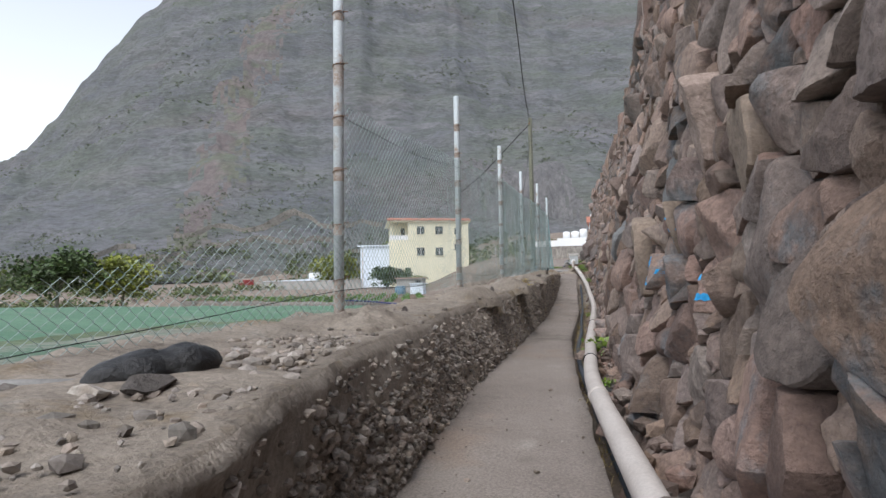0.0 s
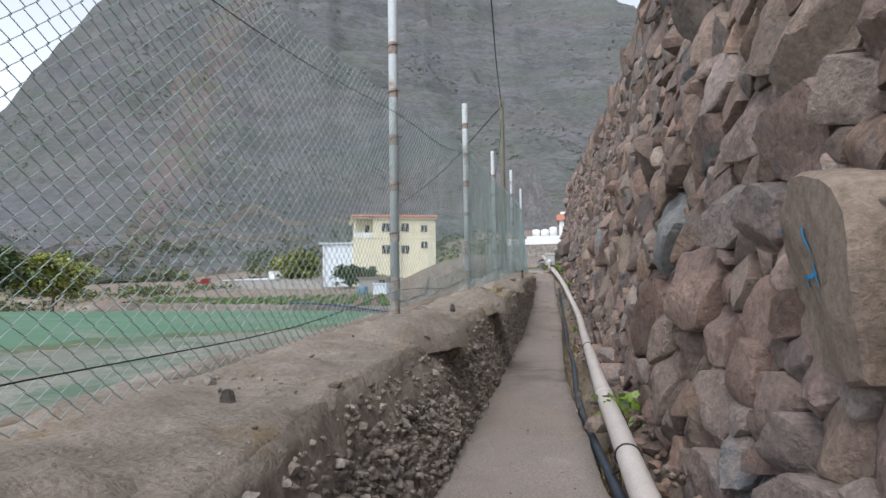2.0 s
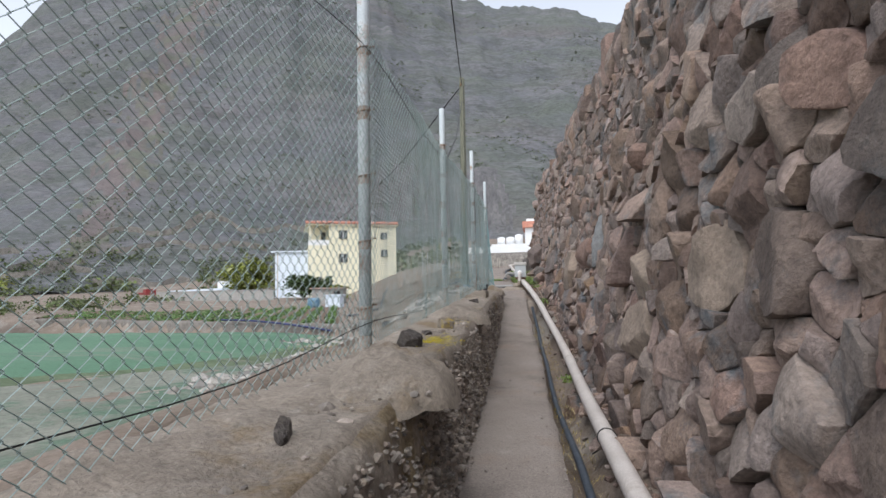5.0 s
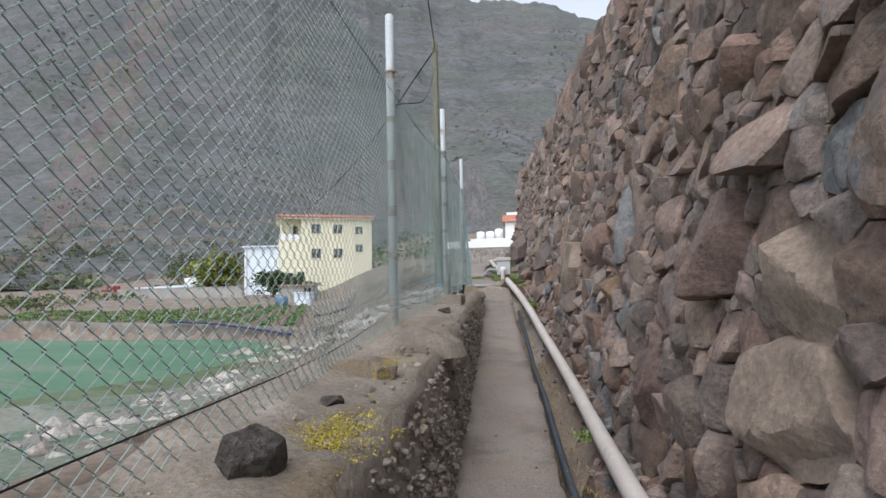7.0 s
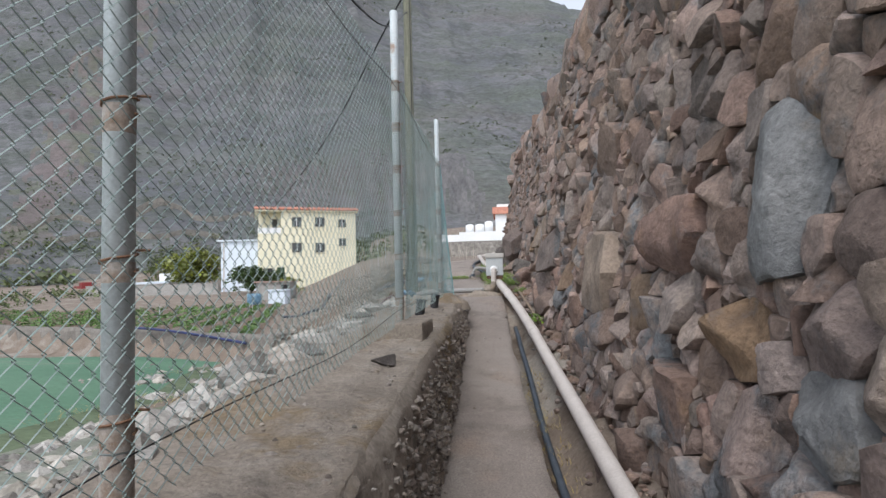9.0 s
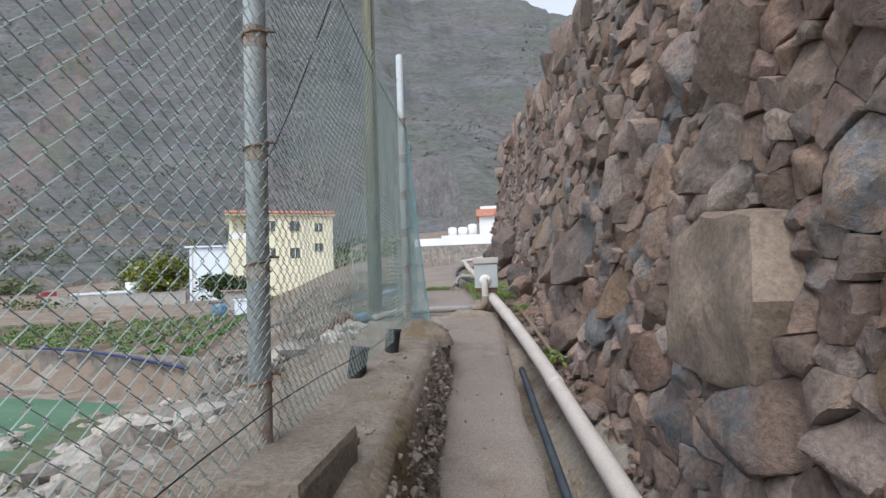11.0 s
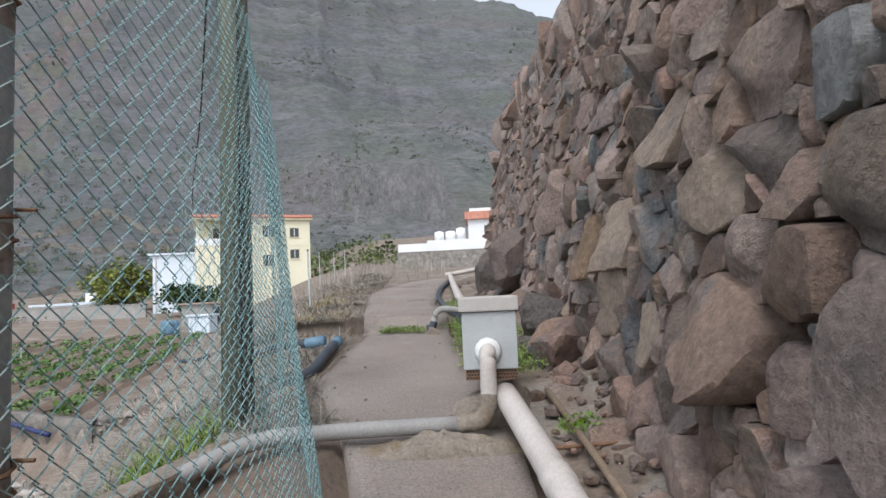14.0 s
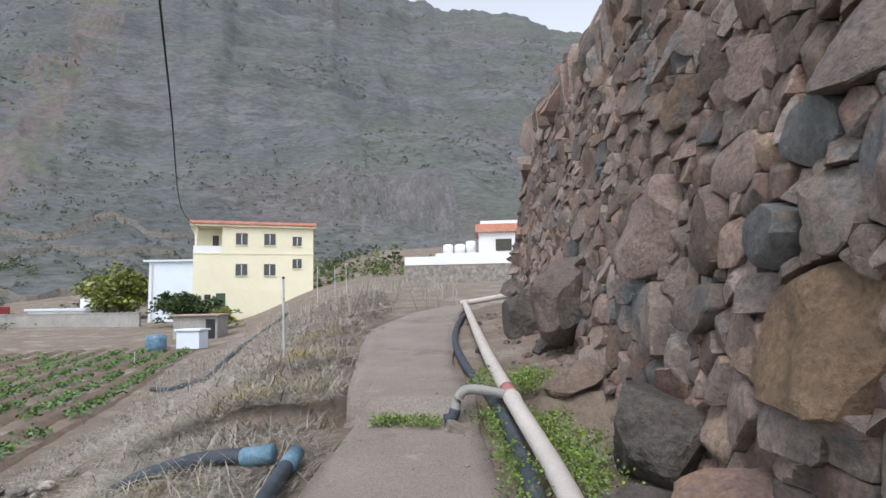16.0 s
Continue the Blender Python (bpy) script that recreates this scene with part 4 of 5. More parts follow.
net_edge = table((-8, -13.5), (0, -11.5), (9, -10.8), (13, -11.2), (15, -10.0), (16.5, -8.2), (18.5, -7.2), (21, -6.6), (23, -7.2), (25.6, -8.0))
net = strip("shade_net", -8, 25.6, 0.4, lambda y: [(float(net_edge(y)) - 0.3 * n3(y, 2, 0, 0.5) - k * 0.8, 0.54 + 0.05 * min(k, 3) + 0.05 * min(k / 3, 1) * (fbm(k * 0.8, y, 0, 0.5) + abs(math.sin(y * 0.8)))) for k in range(46)], M_GREEN, True)
tagged(net, "green woven shade net spread over a low field", "netting", kind="structure")
# darker olive strip along the net's near edge
rim = strip("net_rim", -8, 24.4, 0.3, lambda y: [(float(net_edge(y)) - 0.35 + 1.5 * k / 6 + 0.25 * n3(y, k, 1, 0.6) * (k > 1), 0.615 - 0.015 * k + 0.04 * fbm(k, y, 6, 1.3)) for k in range(7)], M_NETDARK, True)
tagged(rim, "dark olive-green edge of the net in grass", "netting", kind="structure")
faded = strip("faded_net", -8, 22.5, 0.4, lambda y: [(float(net_edge(y)) + 0.5 + (float(slope_x(y)) - float(slope_w(y)) * 0.8 - float(net_edge(y)) - 0.5) * k / 14, 0.575 + 0.12 * (k / 14) ** 3 + 0.05 * fbm(k * 0.5, y, 3, 0.7)) for k in range(15)], M_FADED, True)
tagged(faded, "worn greyish net and dry litter beside the green net", "netting", kind="structure")
V, F = [], []
steps = list(np.arange(-0.6, 24, 0.2))
for w in steps:
    for k in range(8):
        u = k / 7
        p = field_pt(field_front(w) + 0.12 * u + 0.07 * fbm(w, u * 2, 4, 0.9), w)
        V.append((p.x, p.y, -0.75 + 1.42 * u + 0.05 * fbm(w, u, 9, 0.7)))
    p = field_pt(field_front(w) + 0.42, w)
    V += [(p.x, p.y, V[-1][2] + 0.01), (p.x, p.y, -0.75)]
for j in range(len(steps) - 1):
    F += [(j * 10 + i, j * 10 + i + 1, (j + 1) * 10 + i + 1, (j + 1) * 10 + i) for i in range(9)]
tagged(from_lists("field_wall", V, F, M_FIELDWALL, None, True), "low grey mortared retaining wall of the crop field", "wall")
hose_pts = [field_pt(field_front(w) - 0.1, w) for w in (0.4, 2.5, 4.6, 6.4)]
wall_hose = thing("blue_hose", "dark blue plastic hose lying along the field wall", "hose")
part("hose_run", tube(bmesh.new(), smooth_line([(p.x, p.y, z) for p, z in zip(hose_pts, (0.35, 0.6, 0.76, 0.78))], 5), 0.05, 8), M_BLUEHOSE, wall_hose, smooth=True)

# ---- dry grass, straw and weeds ----
def blades(hp, rg, c, n, length, spread, lean=0.6, width=0.006):
    for _ in range(n):
        p = Vector(c) + Vector((rg.gauss(0, spread), rg.gauss(0, spread), 0))
        p.z = land(p.x, p.y) + 0.0 if c[2] is None else c[2]
        a, l = rg.uniform(0, 6.28), length * rg.uniform(0.5, 1.3)
        t = Vector((math.cos(a) * lean, math.sin(a) * lean, 1)).normalized() * l
        s = Vector((-math.sin(a), math.cos(a), 0)) * width
        o = len(hp.v)
        hp.v += [tuple(p - s), tuple(p + s), tuple(p + t * 0.6 + s * 0.8), tuple(p + t * 0.6 - s * 0.8), tuple(p + t + Vector((math.cos(a), math.sin(a), -0.6)) * l * 0.18)]
        hp.f += [(o, o + 1, o + 2, o + 3), (o + 3, o + 2, o + 4)]


heap = Heap()
for _ in range(24000):
    y = 24.3 + 26 * rg.random() ** 2.0
    u = rg.random()
    x = float(slope_x(y)) + 0.2 - (float(slope_w(y)) + 0.2) * u
    if fbm(x, y, 0, 0.5) < -0.15 and rg.random() < 0.6:
        continue
    blades(heap, rg, (x, y, land(x, y)), 6, 0.14 + 0.1 * rg.random(), 0.13, 5.5 if rg.random() < 0.92 else 1.0, 0.0026 + 0.00028 * (y - 20))
for _ in range(900):
    x, y = -5.6 + rg.gauss(0, 0.8), 28.6 + rg.gauss(0, 0.9)
    if x < float(path_left(y)) - 0.5:
        blades(heap, rg, (x, y, land(x, y) + 0.02), 8, 0.26, 0.08, 5.0, 0.003)
for _ in range(2600):
    x, y = rg.uniform(-7.0, -3.1), rg.uniform(24.8, 30.5)
    if x < float(path_left(y)) - 0.12 and fbm(x, y, 7, 0.8) > -0.22:
        blades(heap, rg, (x, y, land(x, y) + 0.015), 9, 0.24, 0.10, 4.5 if rg.random() < 0.85 else 1.2, 0.0032)
heap.make("dry_straw", M_STRAW, None, "grey-brown dry straw and grass on the slope", "straw")
heap = Heap()
for cx, cy, r, n in ((-4.3, 30.6, 0.3, 90), (-4.15, 28.7, 0.35, 100), (-4.5, 26.8, 0.4, 50), (-4.9, 33.0, 0.4, 60)):
    for _ in range(n):
        x, y = cx + rg.gauss(0, r), cy + rg.gauss(0, r)
        if x < float(path_left(y)) - 0.15:
            blades(heap, rg, (x, y, land(x, y)), 7, 0.2, 0.06, 1.1, 0.0028)
for _ in range(1500):
    y = rg.uniform(17.5, 31)
    x = float(slope_x(y)) - 0.3 - 6.0 * rg.random()
    if fbm(x, y, 6, 0.6) > 0.02 and (y < 26 or x < -5.2):
        blades(heap, rg, (x, y, land(x, y)), 6, 0.2, 0.08, 1.6, 0.004)
heap.make("yellow_grass", M_YGRASS, None, "tufts of yellow dry grass beside the path", "grass")
heap = Heap()
for _ in range(300):
    y = rg.uniform(37, 60)
    x = rg.uniform(-12, -2.0) - 0.12 * (y - 37)
    h = rg.uniform(0.25, 0.85)
    p, q = Vector((x, y, land(x, y) - 0.05)), Vector((rg.gauss(0, 0.18), rg.gauss(0, 0.18), 1)) * h
    bm = bmesh.new()
    tube(bm, [p, p + q * 0.6, p + q], [0.011, 0.009, 0.005], 4, False)
    tube(bm, [p + q * 0.5, p + q * 0.8 + Vector((rg.gauss(0, 0.15), rg.gauss(0, 0.15), 0.05))], [0.007, 0.004], 3, False)
    bm.verts.index_update()
    heap.add(([tuple(v.co) for v in bm.verts], [tuple(v.index for v in f.verts) for f in bm.faces]))
    bm.free()
heap.make("dead_stalks", M_STRAW, None, "pale dead vine stalks standing in the dry plot", "stalks")

heap = Heap()
for _ in range(230):
    y = rg.uniform(25.4, 28.9)
    x = float(np.interp(y, (24.6, 26.6, 28.2, 30.3), (-1.43, -1.43, -1.66, -1.86)))
    x += 0.10 + abs(rg.gauss(0, 0.17)) if rg.random() < 0.72 else -0.12 - abs(rg.gauss(0, 0.09))
    if float(path_right(y)) + 0.0 < x:
        leaf_clump(heap, rg, (x, y, float(ground_z(y)) + 0.01 + 0.08 * rg.random()), 0.12, 48, 0.023, 1.0)
heap.make("green_weeds", M_WEED, None, "bright green weeds growing under the plastic pipe", "weeds")
heap = Heap()
for _ in range(42):
    leaf_clump(heap, rg, (rg.uniform(-2.85, -2.25), 28.2 + rg.gauss(0, 0.06), 2.41), 0.09, 30, 0.022, 0.8)
heap.make("green_weeds", M_WEED, None, "green creeping weeds on the path step", "weeds")
for x, y, r, label in ((-0.14, 7.35, 0.18, "leafy green weed growing beside the pipe"), (-0.75, 21.6, 0.11, "small green weed at the wall foot"), (-0.05, 4.9, 0.07, "tiny green weed at the wall foot"),
                       (-0.95, 24.0, 0.08, "small green weed in bare earth"), (-0.55, 14.4, 0.08, "small green weed in the channel")):
    heap = Heap()
    for _ in range(6):
        leaf_clump(heap, rg, (x + rg.gauss(0, r * 0.6), y + rg.gauss(0, r * 0.6), float(ground_z(y)) + 0.03), r, 16, r * 0.5, 1.4)
    tagged(from_lists("weed", heap.v, heap.f, M_WEED), label, "weed", kind="stuff")
heap = Heap()
for _ in range(700):
    y = rg.uniform(0, 20)
    x = float(path_right(y)) + rg.uniform(0.03, 0.3)
    blades(heap, rg, (x, y, float(ground_z(y)) - 0.16), 3, 0.07, 0.02, 0.9, 0.003)
heap.make("channel_grass", M_YGRASS, None, "thin dry grass in the channel beside the path", "grass")
heap = Heap()
for cx, cy, n in ((-1.80, 11.3, 420), (-1.9, 12.9, 120), (-2.05, 10.9, 70)):
    for _ in range(n):
        x, y = cx + rg.gauss(0, 0.09), cy + rg.gauss(0, 0.22)
        leaf_clump(heap, rg, (x, y, float(ledge_z(y)) + 0.022), 0.03, 8, 0.009, 0.25)
heap.make("yellow_moss", M_MOSS, None, "yellow flowering moss on the low wall", "moss")
heap = Heap()
for _ in range(1500):
    y = rg.uniform(22.0, 24.6)
    x = -3.25 - 2.6 * rg.random() ** 1.4
    if fbm(x, y, 4, 0.9) > -0.1:
        blades(heap, rg, (x, y, land(x, y)), 6, 0.22, 0.07, 0.6, 0.005)
heap.make("green_grass", M_WEED, None, "tufts of green grass on the bank", "grass")


# ---- trees and shrubs ----
def tree(x, y, z, h, r, leaf, material, label, seed, n=2600):
    rg = random.Random(seed)
    ob = thing("tree" if h > 3 else "shrub", label, "tree" if h > 3 else "shrub")
    bm = bmesh.new()
    tube(bm, [(x, y, z - 0.3), (x + 0.1, y, z + h * 0.25), (x + 0.15, y, z + h * 0.5)], [0.07 * h * 0.5, 0.05 * h * 0.5, 0.03 * h * 0.5], 8)
    tips = []
    for k in range(9):
        a = k * 2.4
        t = (x + math.cos(a) * r * 0.65 * rg.uniform(0.5, 1), y + math.sin(a) * r * 0.65 * rg.uniform(0.5, 1), z + h * rg.uniform(0.4, 0.85))
        tube(bm, [(x + 0.1, y, z + h * 0.25), tuple((p + q) / 2 for p, q in zip(t, (x, y, z + h * 0.45))), t], [0.025 * h * 0.5, 0.018 * h * 0.5, 0.008 * h * 0.5], 6)
        tips.append(t)
    part("trunk", bm, M_POLE, ob)
    hp = Heap()
    for _ in range(n // 26):
        t = tips[rg.randrange(9)] if rg.random() < 0.7 else (x + rg.gauss(0, r * 0.4), y + rg.gauss(0, r * 0.4), z + h * rg.uniform(0.2, 0.8))
        c = (t[0] + rg.gauss(0, r * 0.22), t[1] + rg.gauss(0, r * 0.22), t[2] + rg.gauss(0, h * 0.1))
        leaf_clump(hp, rg, c, r * 0.24, 26, leaf, 0.8)
    from_lists("crown", hp.v, hp.f, material, ob)
    return ob


tree(-43.5, 85, 1.6, 5.6, 3.6, 0.5, M_TREE, "dense round yellow-green fruit tree beside the white shed", 1, 5200)
tree(-30.2, 74.0, 1.3, 3.6, 2.0, 0.34, M_TREED, "dark green shrub in front of the white shed", 2, 2600)
tree(-27.8, 75.5, 1.5, 2.6, 1.4, 0.3, M_TREED, "dark green shrub in front of the cream house", 3, 1600)
tree(-40.5, 39.0, 0.5, 3.8, 2.6, 0.34, M_TREE, "yellow-green fruit tree beyond the net", 5, 3600)
tree(-43, 35, 0.5, 4.4, 3.0, 0.36, M_TREED, "darker green fruit tree at the field edge", 6, 3600)
tree(-24.5, 70.5, 1.2, 2.0, 1.3, 0.25, M_TREE, "straggly yellow-green shrub beside the tin shed", 7, 1100)

# ---- mountain with scrub ----
crest = table((-180, 6), (-100, 10), (-60, 15), (-30, 21), (-10.6, 23.8), (-2.3, 26.7), (7.3, 28), (15, 32), (25, 35), (38, 30), (44.8, 24), (50.3, 16.2),
              (54, 11.1), (58, 7.5), (63, 4), (75, 2), (110, 1), (180, 1))
cliff = table((-30, 0.3), (-10, 0.4), (0, 0.7), (4, 1.0), (14, 1.0), (18, 0.35), (30, 0.1), (90, 0.0))


def slope_at(a, u):
    r = 150 + 330 * u
    e = float(crest(a)) + 0.6 * fbm(a, 0, 1, 0.35) + 0.25 * fbm(a, 0, 1, 2.0)
    zc = math.tan(radians(e)) * 480
    rise = 0.16 * u + 0.84 * u ** 1.25
    z = 3 + (zc - 3) * rise
    z += 13 * float(cliff(a)) * step01((u - 0.1) / 0.035) * (1 - step01((u - 0.2) / 0.25))
    x, y = -math.sin(radians(a)) * r, math.cos(radians(a)) * r
    p = Vector((x, y, z))
    rid = noise.ridged_multi_fractal(p * 0.014, 0.9, 2.0, 6, 1.0, 2.0)
    fade = 1 - 0.8 * u ** 8
    z += (rid - 1.0) * 9 * min(u * 3, 1) * fade + 2.2 * noise.fractal(p * 0.06, 1.0, 2.0, 5) * fade
    z += 1.6 * math.sin(z * 0.32 + 3 * noise.noise(p * 0.01)) * min(u * 3, 1) * fade
    return x, y, z


V, F = [], []
az, nr = list(np.arange(-46, 84.1, 0.34)), 150
for a in az:
    V += [slope_at(a, k / (nr - 1)) for k in range(nr)]
for i in range(len(az) - 1):
    for k in range(nr - 1):
        o = i * nr + k
        F.append((o, o + nr, o + nr + 1, o + 1))
backdrop = tagged(from_lists("backdrop_mountain", V, F, M_MOUNT, None, True), "steep rocky mountain side in haze-tinted grey with red scree and sparse scrub", "mountain", kind="structure")
scatter = random.Random(31)
backdrop.data.materials.append(M_SCREE)
backdrop.data.materials.append(M_CLIFF)
for q in backdrop.data.polygons:
    a, u = az[q.vertices[0] // nr], (q.vertices[0] % nr) / (nr - 1)
    mid = 42 - 14 * u ** 0.8 + 1.5 * fbm(u * 8, 3, 0, 1.0)
    wide = 1.6 + 1.2 * math.sin(u * 9) ** 2 + 1.6 * fbm(a, u * 30, 5, 0.7)
    if 0.06 < u < 0.86 and abs(a - mid) < wide and scatter.random() < 1.25 - abs(a - mid) / max(wide, 0.1):
        q.material_index = 1
    lip = 0.155 + 0.02 * fbm(a, 2, 0, 0.5)
    edge = min((u - 0.098 - 0.012 * fbm(a, 5, 0, 0.6)) / 0.012, (lip - u) / 0.012, (a - 1.5) / 3, (16.5 - a) / 4)
    if scatter.random() < edge + 0.3 * fbm(a, u * 60, 2, 1.2):
        q.material_index = 2
heap = Heap()
for _ in range(9500):
    a, u = rg.uniform(-14, 60), 0.9 * rg.random() ** 1.7
    dense = fbm(a * 0.08, u * 6, 2, 1.0) + (0.35 if u < 0.16 else 0) + (0.6 if -4 < a < 11.5 and 0.16 < u < 0.27 else -0.3 if 1 < a < 17 and 0.09 < u < 0.16 else 0)
    if dense < 0.12 * rg.random():
        continue
    x, y, z = slope_at(a, u)
    leaf_clump(heap, rg, (x, y, z + 0.15), rg.uniform(0.3, 1.1), 7, 0.45 + 0.5 * u, 0.7)
heap.make("mountain_scrub", M_SCRUB, None, "dark green scrub dotted over the mountain side", "scrub")
heap = Heap()
for _ in range(900):
    a, r = radians(rg.uniform(4, 66)), rg.uniform(92, 172)
    x, y = -math.sin(a) * r, math.cos(a) * r
    if fbm(x, y, 0, 0.03) < -0.1 or (x > -24 and y < 110) or (-75 < x < -40 and y < 108):
        continue
    z = max(land(x, y), slope_at(math.degrees(a), max((r - 150) / 330, 0))[2] if r > 150 else -9)
    s = rg.uniform(0.5, 1.3) * (2.0 if rg.random() < 0.12 else 1)
    leaf_clump(heap, rg, (x, y, z + 0.3 * s), 1.3 * s, 34, 0.55 * s, 0.9)
for _ in range(420):
    a, r = radians(rg.uniform(22, 62)), rg.uniform(62, 100)
    x, y = -math.sin(a) * r, math.cos(a) * r
    if -45 < x < -18 or (x > -70 and y > 80):
        continue
    s = rg.uniform(0.3, 0.9)
    leaf_clump(heap, rg, (x, y, land(x, y) + 0.3 * s), 1.2 * s, 30, 0.5 * s, 0.9)
heap.make("valley_bushes", M_BUSH, None, "green bushes and small trees on the far terraces", "bushes")
heap = Heap()
for k in range(9):
    a0, u = rg.uniform(8, 58), rg.uniform(0.01, 0.12)
    w = rg.uniform(5, 14)
    pts = [slope_at(a0 + w * j / 12, u + 0.004 * math.sin(j)) for j in range(13)]
    for p, q in zip(pts, pts[1:]):
        o = len(heap.v)
        heap.v += [(p[0], p[1], p[2] - 0.5), (q[0], q[1], q[2] - 0.5), (q[0], q[1], q[2] + 1.4), (p[0], p[1], p[2] + 1.4), (p[0], p[1] + 0.8, p[2] + 1.4), (q[0], q[1] + 0.8, q[2] + 1.4)]
        heap.f += [(o, o + 1, o + 2, o + 3), (o + 3, o + 2, o + 5, o + 4)]
heap.make("terrace_walls", M_FIELDWALL, None, "old stone terrace walls low on the mountain", "wall")


# ---- houses ----
def block(name, parent, lo, hi, material, bevel=0.0, label=""):
    return part(name, box(bmesh.new(), lo, hi, bevel), material, parent, label)


def window(parent, x, z, w, h, y=0.0, curtain=True):
    win = block("window", parent, (x - w / 2, y - 0.03, z - h / 2), (x + w / 2, y - 0.004, z + h / 2), M_FRAME, 0, "dark framed window")
    for k in range(2):
        a = x - w / 2 + 0.07 + k * (w / 2 - 0.02)
        block("pane", win, (a, y - 0.04, z - h / 2 + 0.07), (a + w / 2 - 0.12, y - 0.034, z + h / 2 - 0.07), M_GLASS)
    if curtain:
        block("curtain", win, (x - 0.035, y - 0.046, z - h / 2 + 0.1), (x + 0.035, y - 0.041, z + h / 2 - 0.1), M_WHITE)
    block("sill", win, (x - w / 2 - 0.06, y - 0.12, z - h / 2 - 0.07), (x + w / 2 + 0.06, y - 0.002, z - h / 2 - 0.003), M_YELLOW)
    return win


house = thing("cream_house", "cream two-storey house with red tiled eaves and dark windows", "house", at=pose(-31.2, 78.2, 0, 0, 0, 24.8))
block("wall", house, (0, 0, 0.5), (11.9, 9, 8.85), M_YELLOW)
block("upper_wall", house, (2.7, 0, 8.85), (11.9, 9, 11.55), M_YELLOW)
block("balcony_back", house, (0.3, 1.8, 8.85), (2.7, 9, 11.55), M_YELLOW)
block("balcony_door", house, (1.75, 1.74, 8.9), (2.35, 1.79, 10.8), M_FRAME)
rail = block("balcony_rail", house, (0.0, 0.0, 8.85), (2.7, 0.12, 9.55), M_WHITE, 0, "white balcony parapet")
block("rail_side", rail, (0.0, 0.125, 8.85), (0.12, 1.8, 9.55), M_WHITE)
block("column", house, (0.1, 0.13, 9.55), (0.35, 0.38, 11.55), M_YELLOW)
block("floor_band", house, (-0.05, -0.05, 8.72), (11.95, -0.003, 8.84), M_YELLOW)
eave = block("eave", house, (-0.35, -0.4, 11.553), (12.2, 9.3, 11.75), M_YELLOW)
bm = bmesh.new()
for k in range(60):
    tube(bm, [(-0.3 + k * 0.21, -0.52, 11.78), (-0.3 + k * 0.21, 0.25, 12.12)], 0.10, 8)
part("roof_tiles", bm, M_TILE, house, "red clay tile edging", True)
block("roof", house, (-0.2, 0.2, 11.753), (12.0, 9.1, 12.05), M_TILE)
for x, w in ((4.6, 1.15), (7.4, 1.15)):
    window(house, x, 10.3, w, 1.2)
    window(house, x, 7.1, w, 1.2)
window(house, 10.2, 10.15, 0.95, 1.0)
window(house, 10.2, 7.75, 0.95, 1.0)
block("door", house, (2.2, -0.05, 2.7), (3.1, -0.004, 4.7), M_DOORGREEN, 0, "dark green door")
window(house, 1.4, 3.9, 0.6, 1.4, 0.0, False)
shed = thing("white_shed", "tall plain bluish-white rendered outbuilding", "building", at=pose(-36.6, 79.5, 0, 0, 0, 10))
block("wall", shed, (0, 0, 0.8), (4.9, 5, 8.1), M_COOLWHITE)
block("roof", shed, (-0.5, -0.3, 8.103), (5.0, 5.2, 8.3), M_COOLWHITE)
block("drainpipe", shed, (0.3, -0.1, 1.2), (0.42, -0.01, 7.9), M_PVC)

villa = thing("white_house", "white house with a red tiled parapet on a stone terrace", "house", at=pose(0, 77.3, 0))
block("terrace_wall", villa, (-9.7, 0, 3.5), (9, 5, 6.95), M_PALEWALL, 0, "grey stone terrace wall")
block("parapet", villa, (-9.6, -0.05, 6.953), (9, 0.3, 7.75), M_WHITE)
block("wall", villa, (-2.5, 3, 6.96), (8, 9, 10.3), M_WHITE)
roof = block("roof_band", villa, (-2.8, 2.6, 10.303), (8.2, 9.2, 11.1), M_TILE, 0, "red tile roof band")
block("roof_rim", roof, (-2.3, 2.8, 11.103), (8.2, 9.2, 11.45), M_WHITE)
block("lower_wing", villa, (-6.8, 2, 6.96), (-2.51, 6, 8.2), M_WHITE)
block("window", villa, (-0.8, 2.96, 8.4), (0.8, 2.995, 9.6), M_FRAME, 0, "dark shuttered window")
for k, (x, r, h) in enumerate(((-5.6, 0.5, 0.9), (-4.4, 0.55, 0.9), (-3.3, 0.5, 1.2))):
    part("water_tank", tube(bmesh.new(), [(x, 3.2, 8.2), (x, 3.2, 8.2 + h), (x, 3.2, 8.3 + h)], [r, r, r * 0.5], 16), M_WHITE, villa, "white roof water tank", True)

barn = thing("long_white_shed", "long low white farm building with a flat roof", "building", at=pose(-66, 98.5, 0, 0, 0, -37))
block("wall", barn, (0, 0, 0.3), (25, 5, 3.2), M_WHITE)
block("roof", barn, (-0.3, -0.3, 3.203), (25.3, 5.3, 3.5), M_COOLWHITE)
block("upper_room", barn, (19, 1, 3.503), (24.5, 5, 4.6), M_WHITE)
for k in range(5):
    block("window", barn, (2 + k * 4, -0.03, 1.8), (2.7 + k * 4, -0.004, 2.4), M_FRAME)
yard = thing("yard_wall", "long grey rendered yard wall behind the field", "wall", at=pose(-52, 76, 0, 0, 0, -6))
block("wall", yard, (0, 0, 0.4), (18, 0.25, 2.9), M_GREYWALL)
block("coping", yard, (-0.05, -0.05, 2.903), (18.05, 0.3, 3.0), M_GREYWALL)
truck = thing("red_truck", "dark red truck parked beside the white building", "truck", at=pose(-70.5, 98, 1.9, 0, 0, -37))
block("cab", truck, (-1.2, 0, 0.5), (0.4, 1.8, 2.0), M_REDCAR, 0.12)
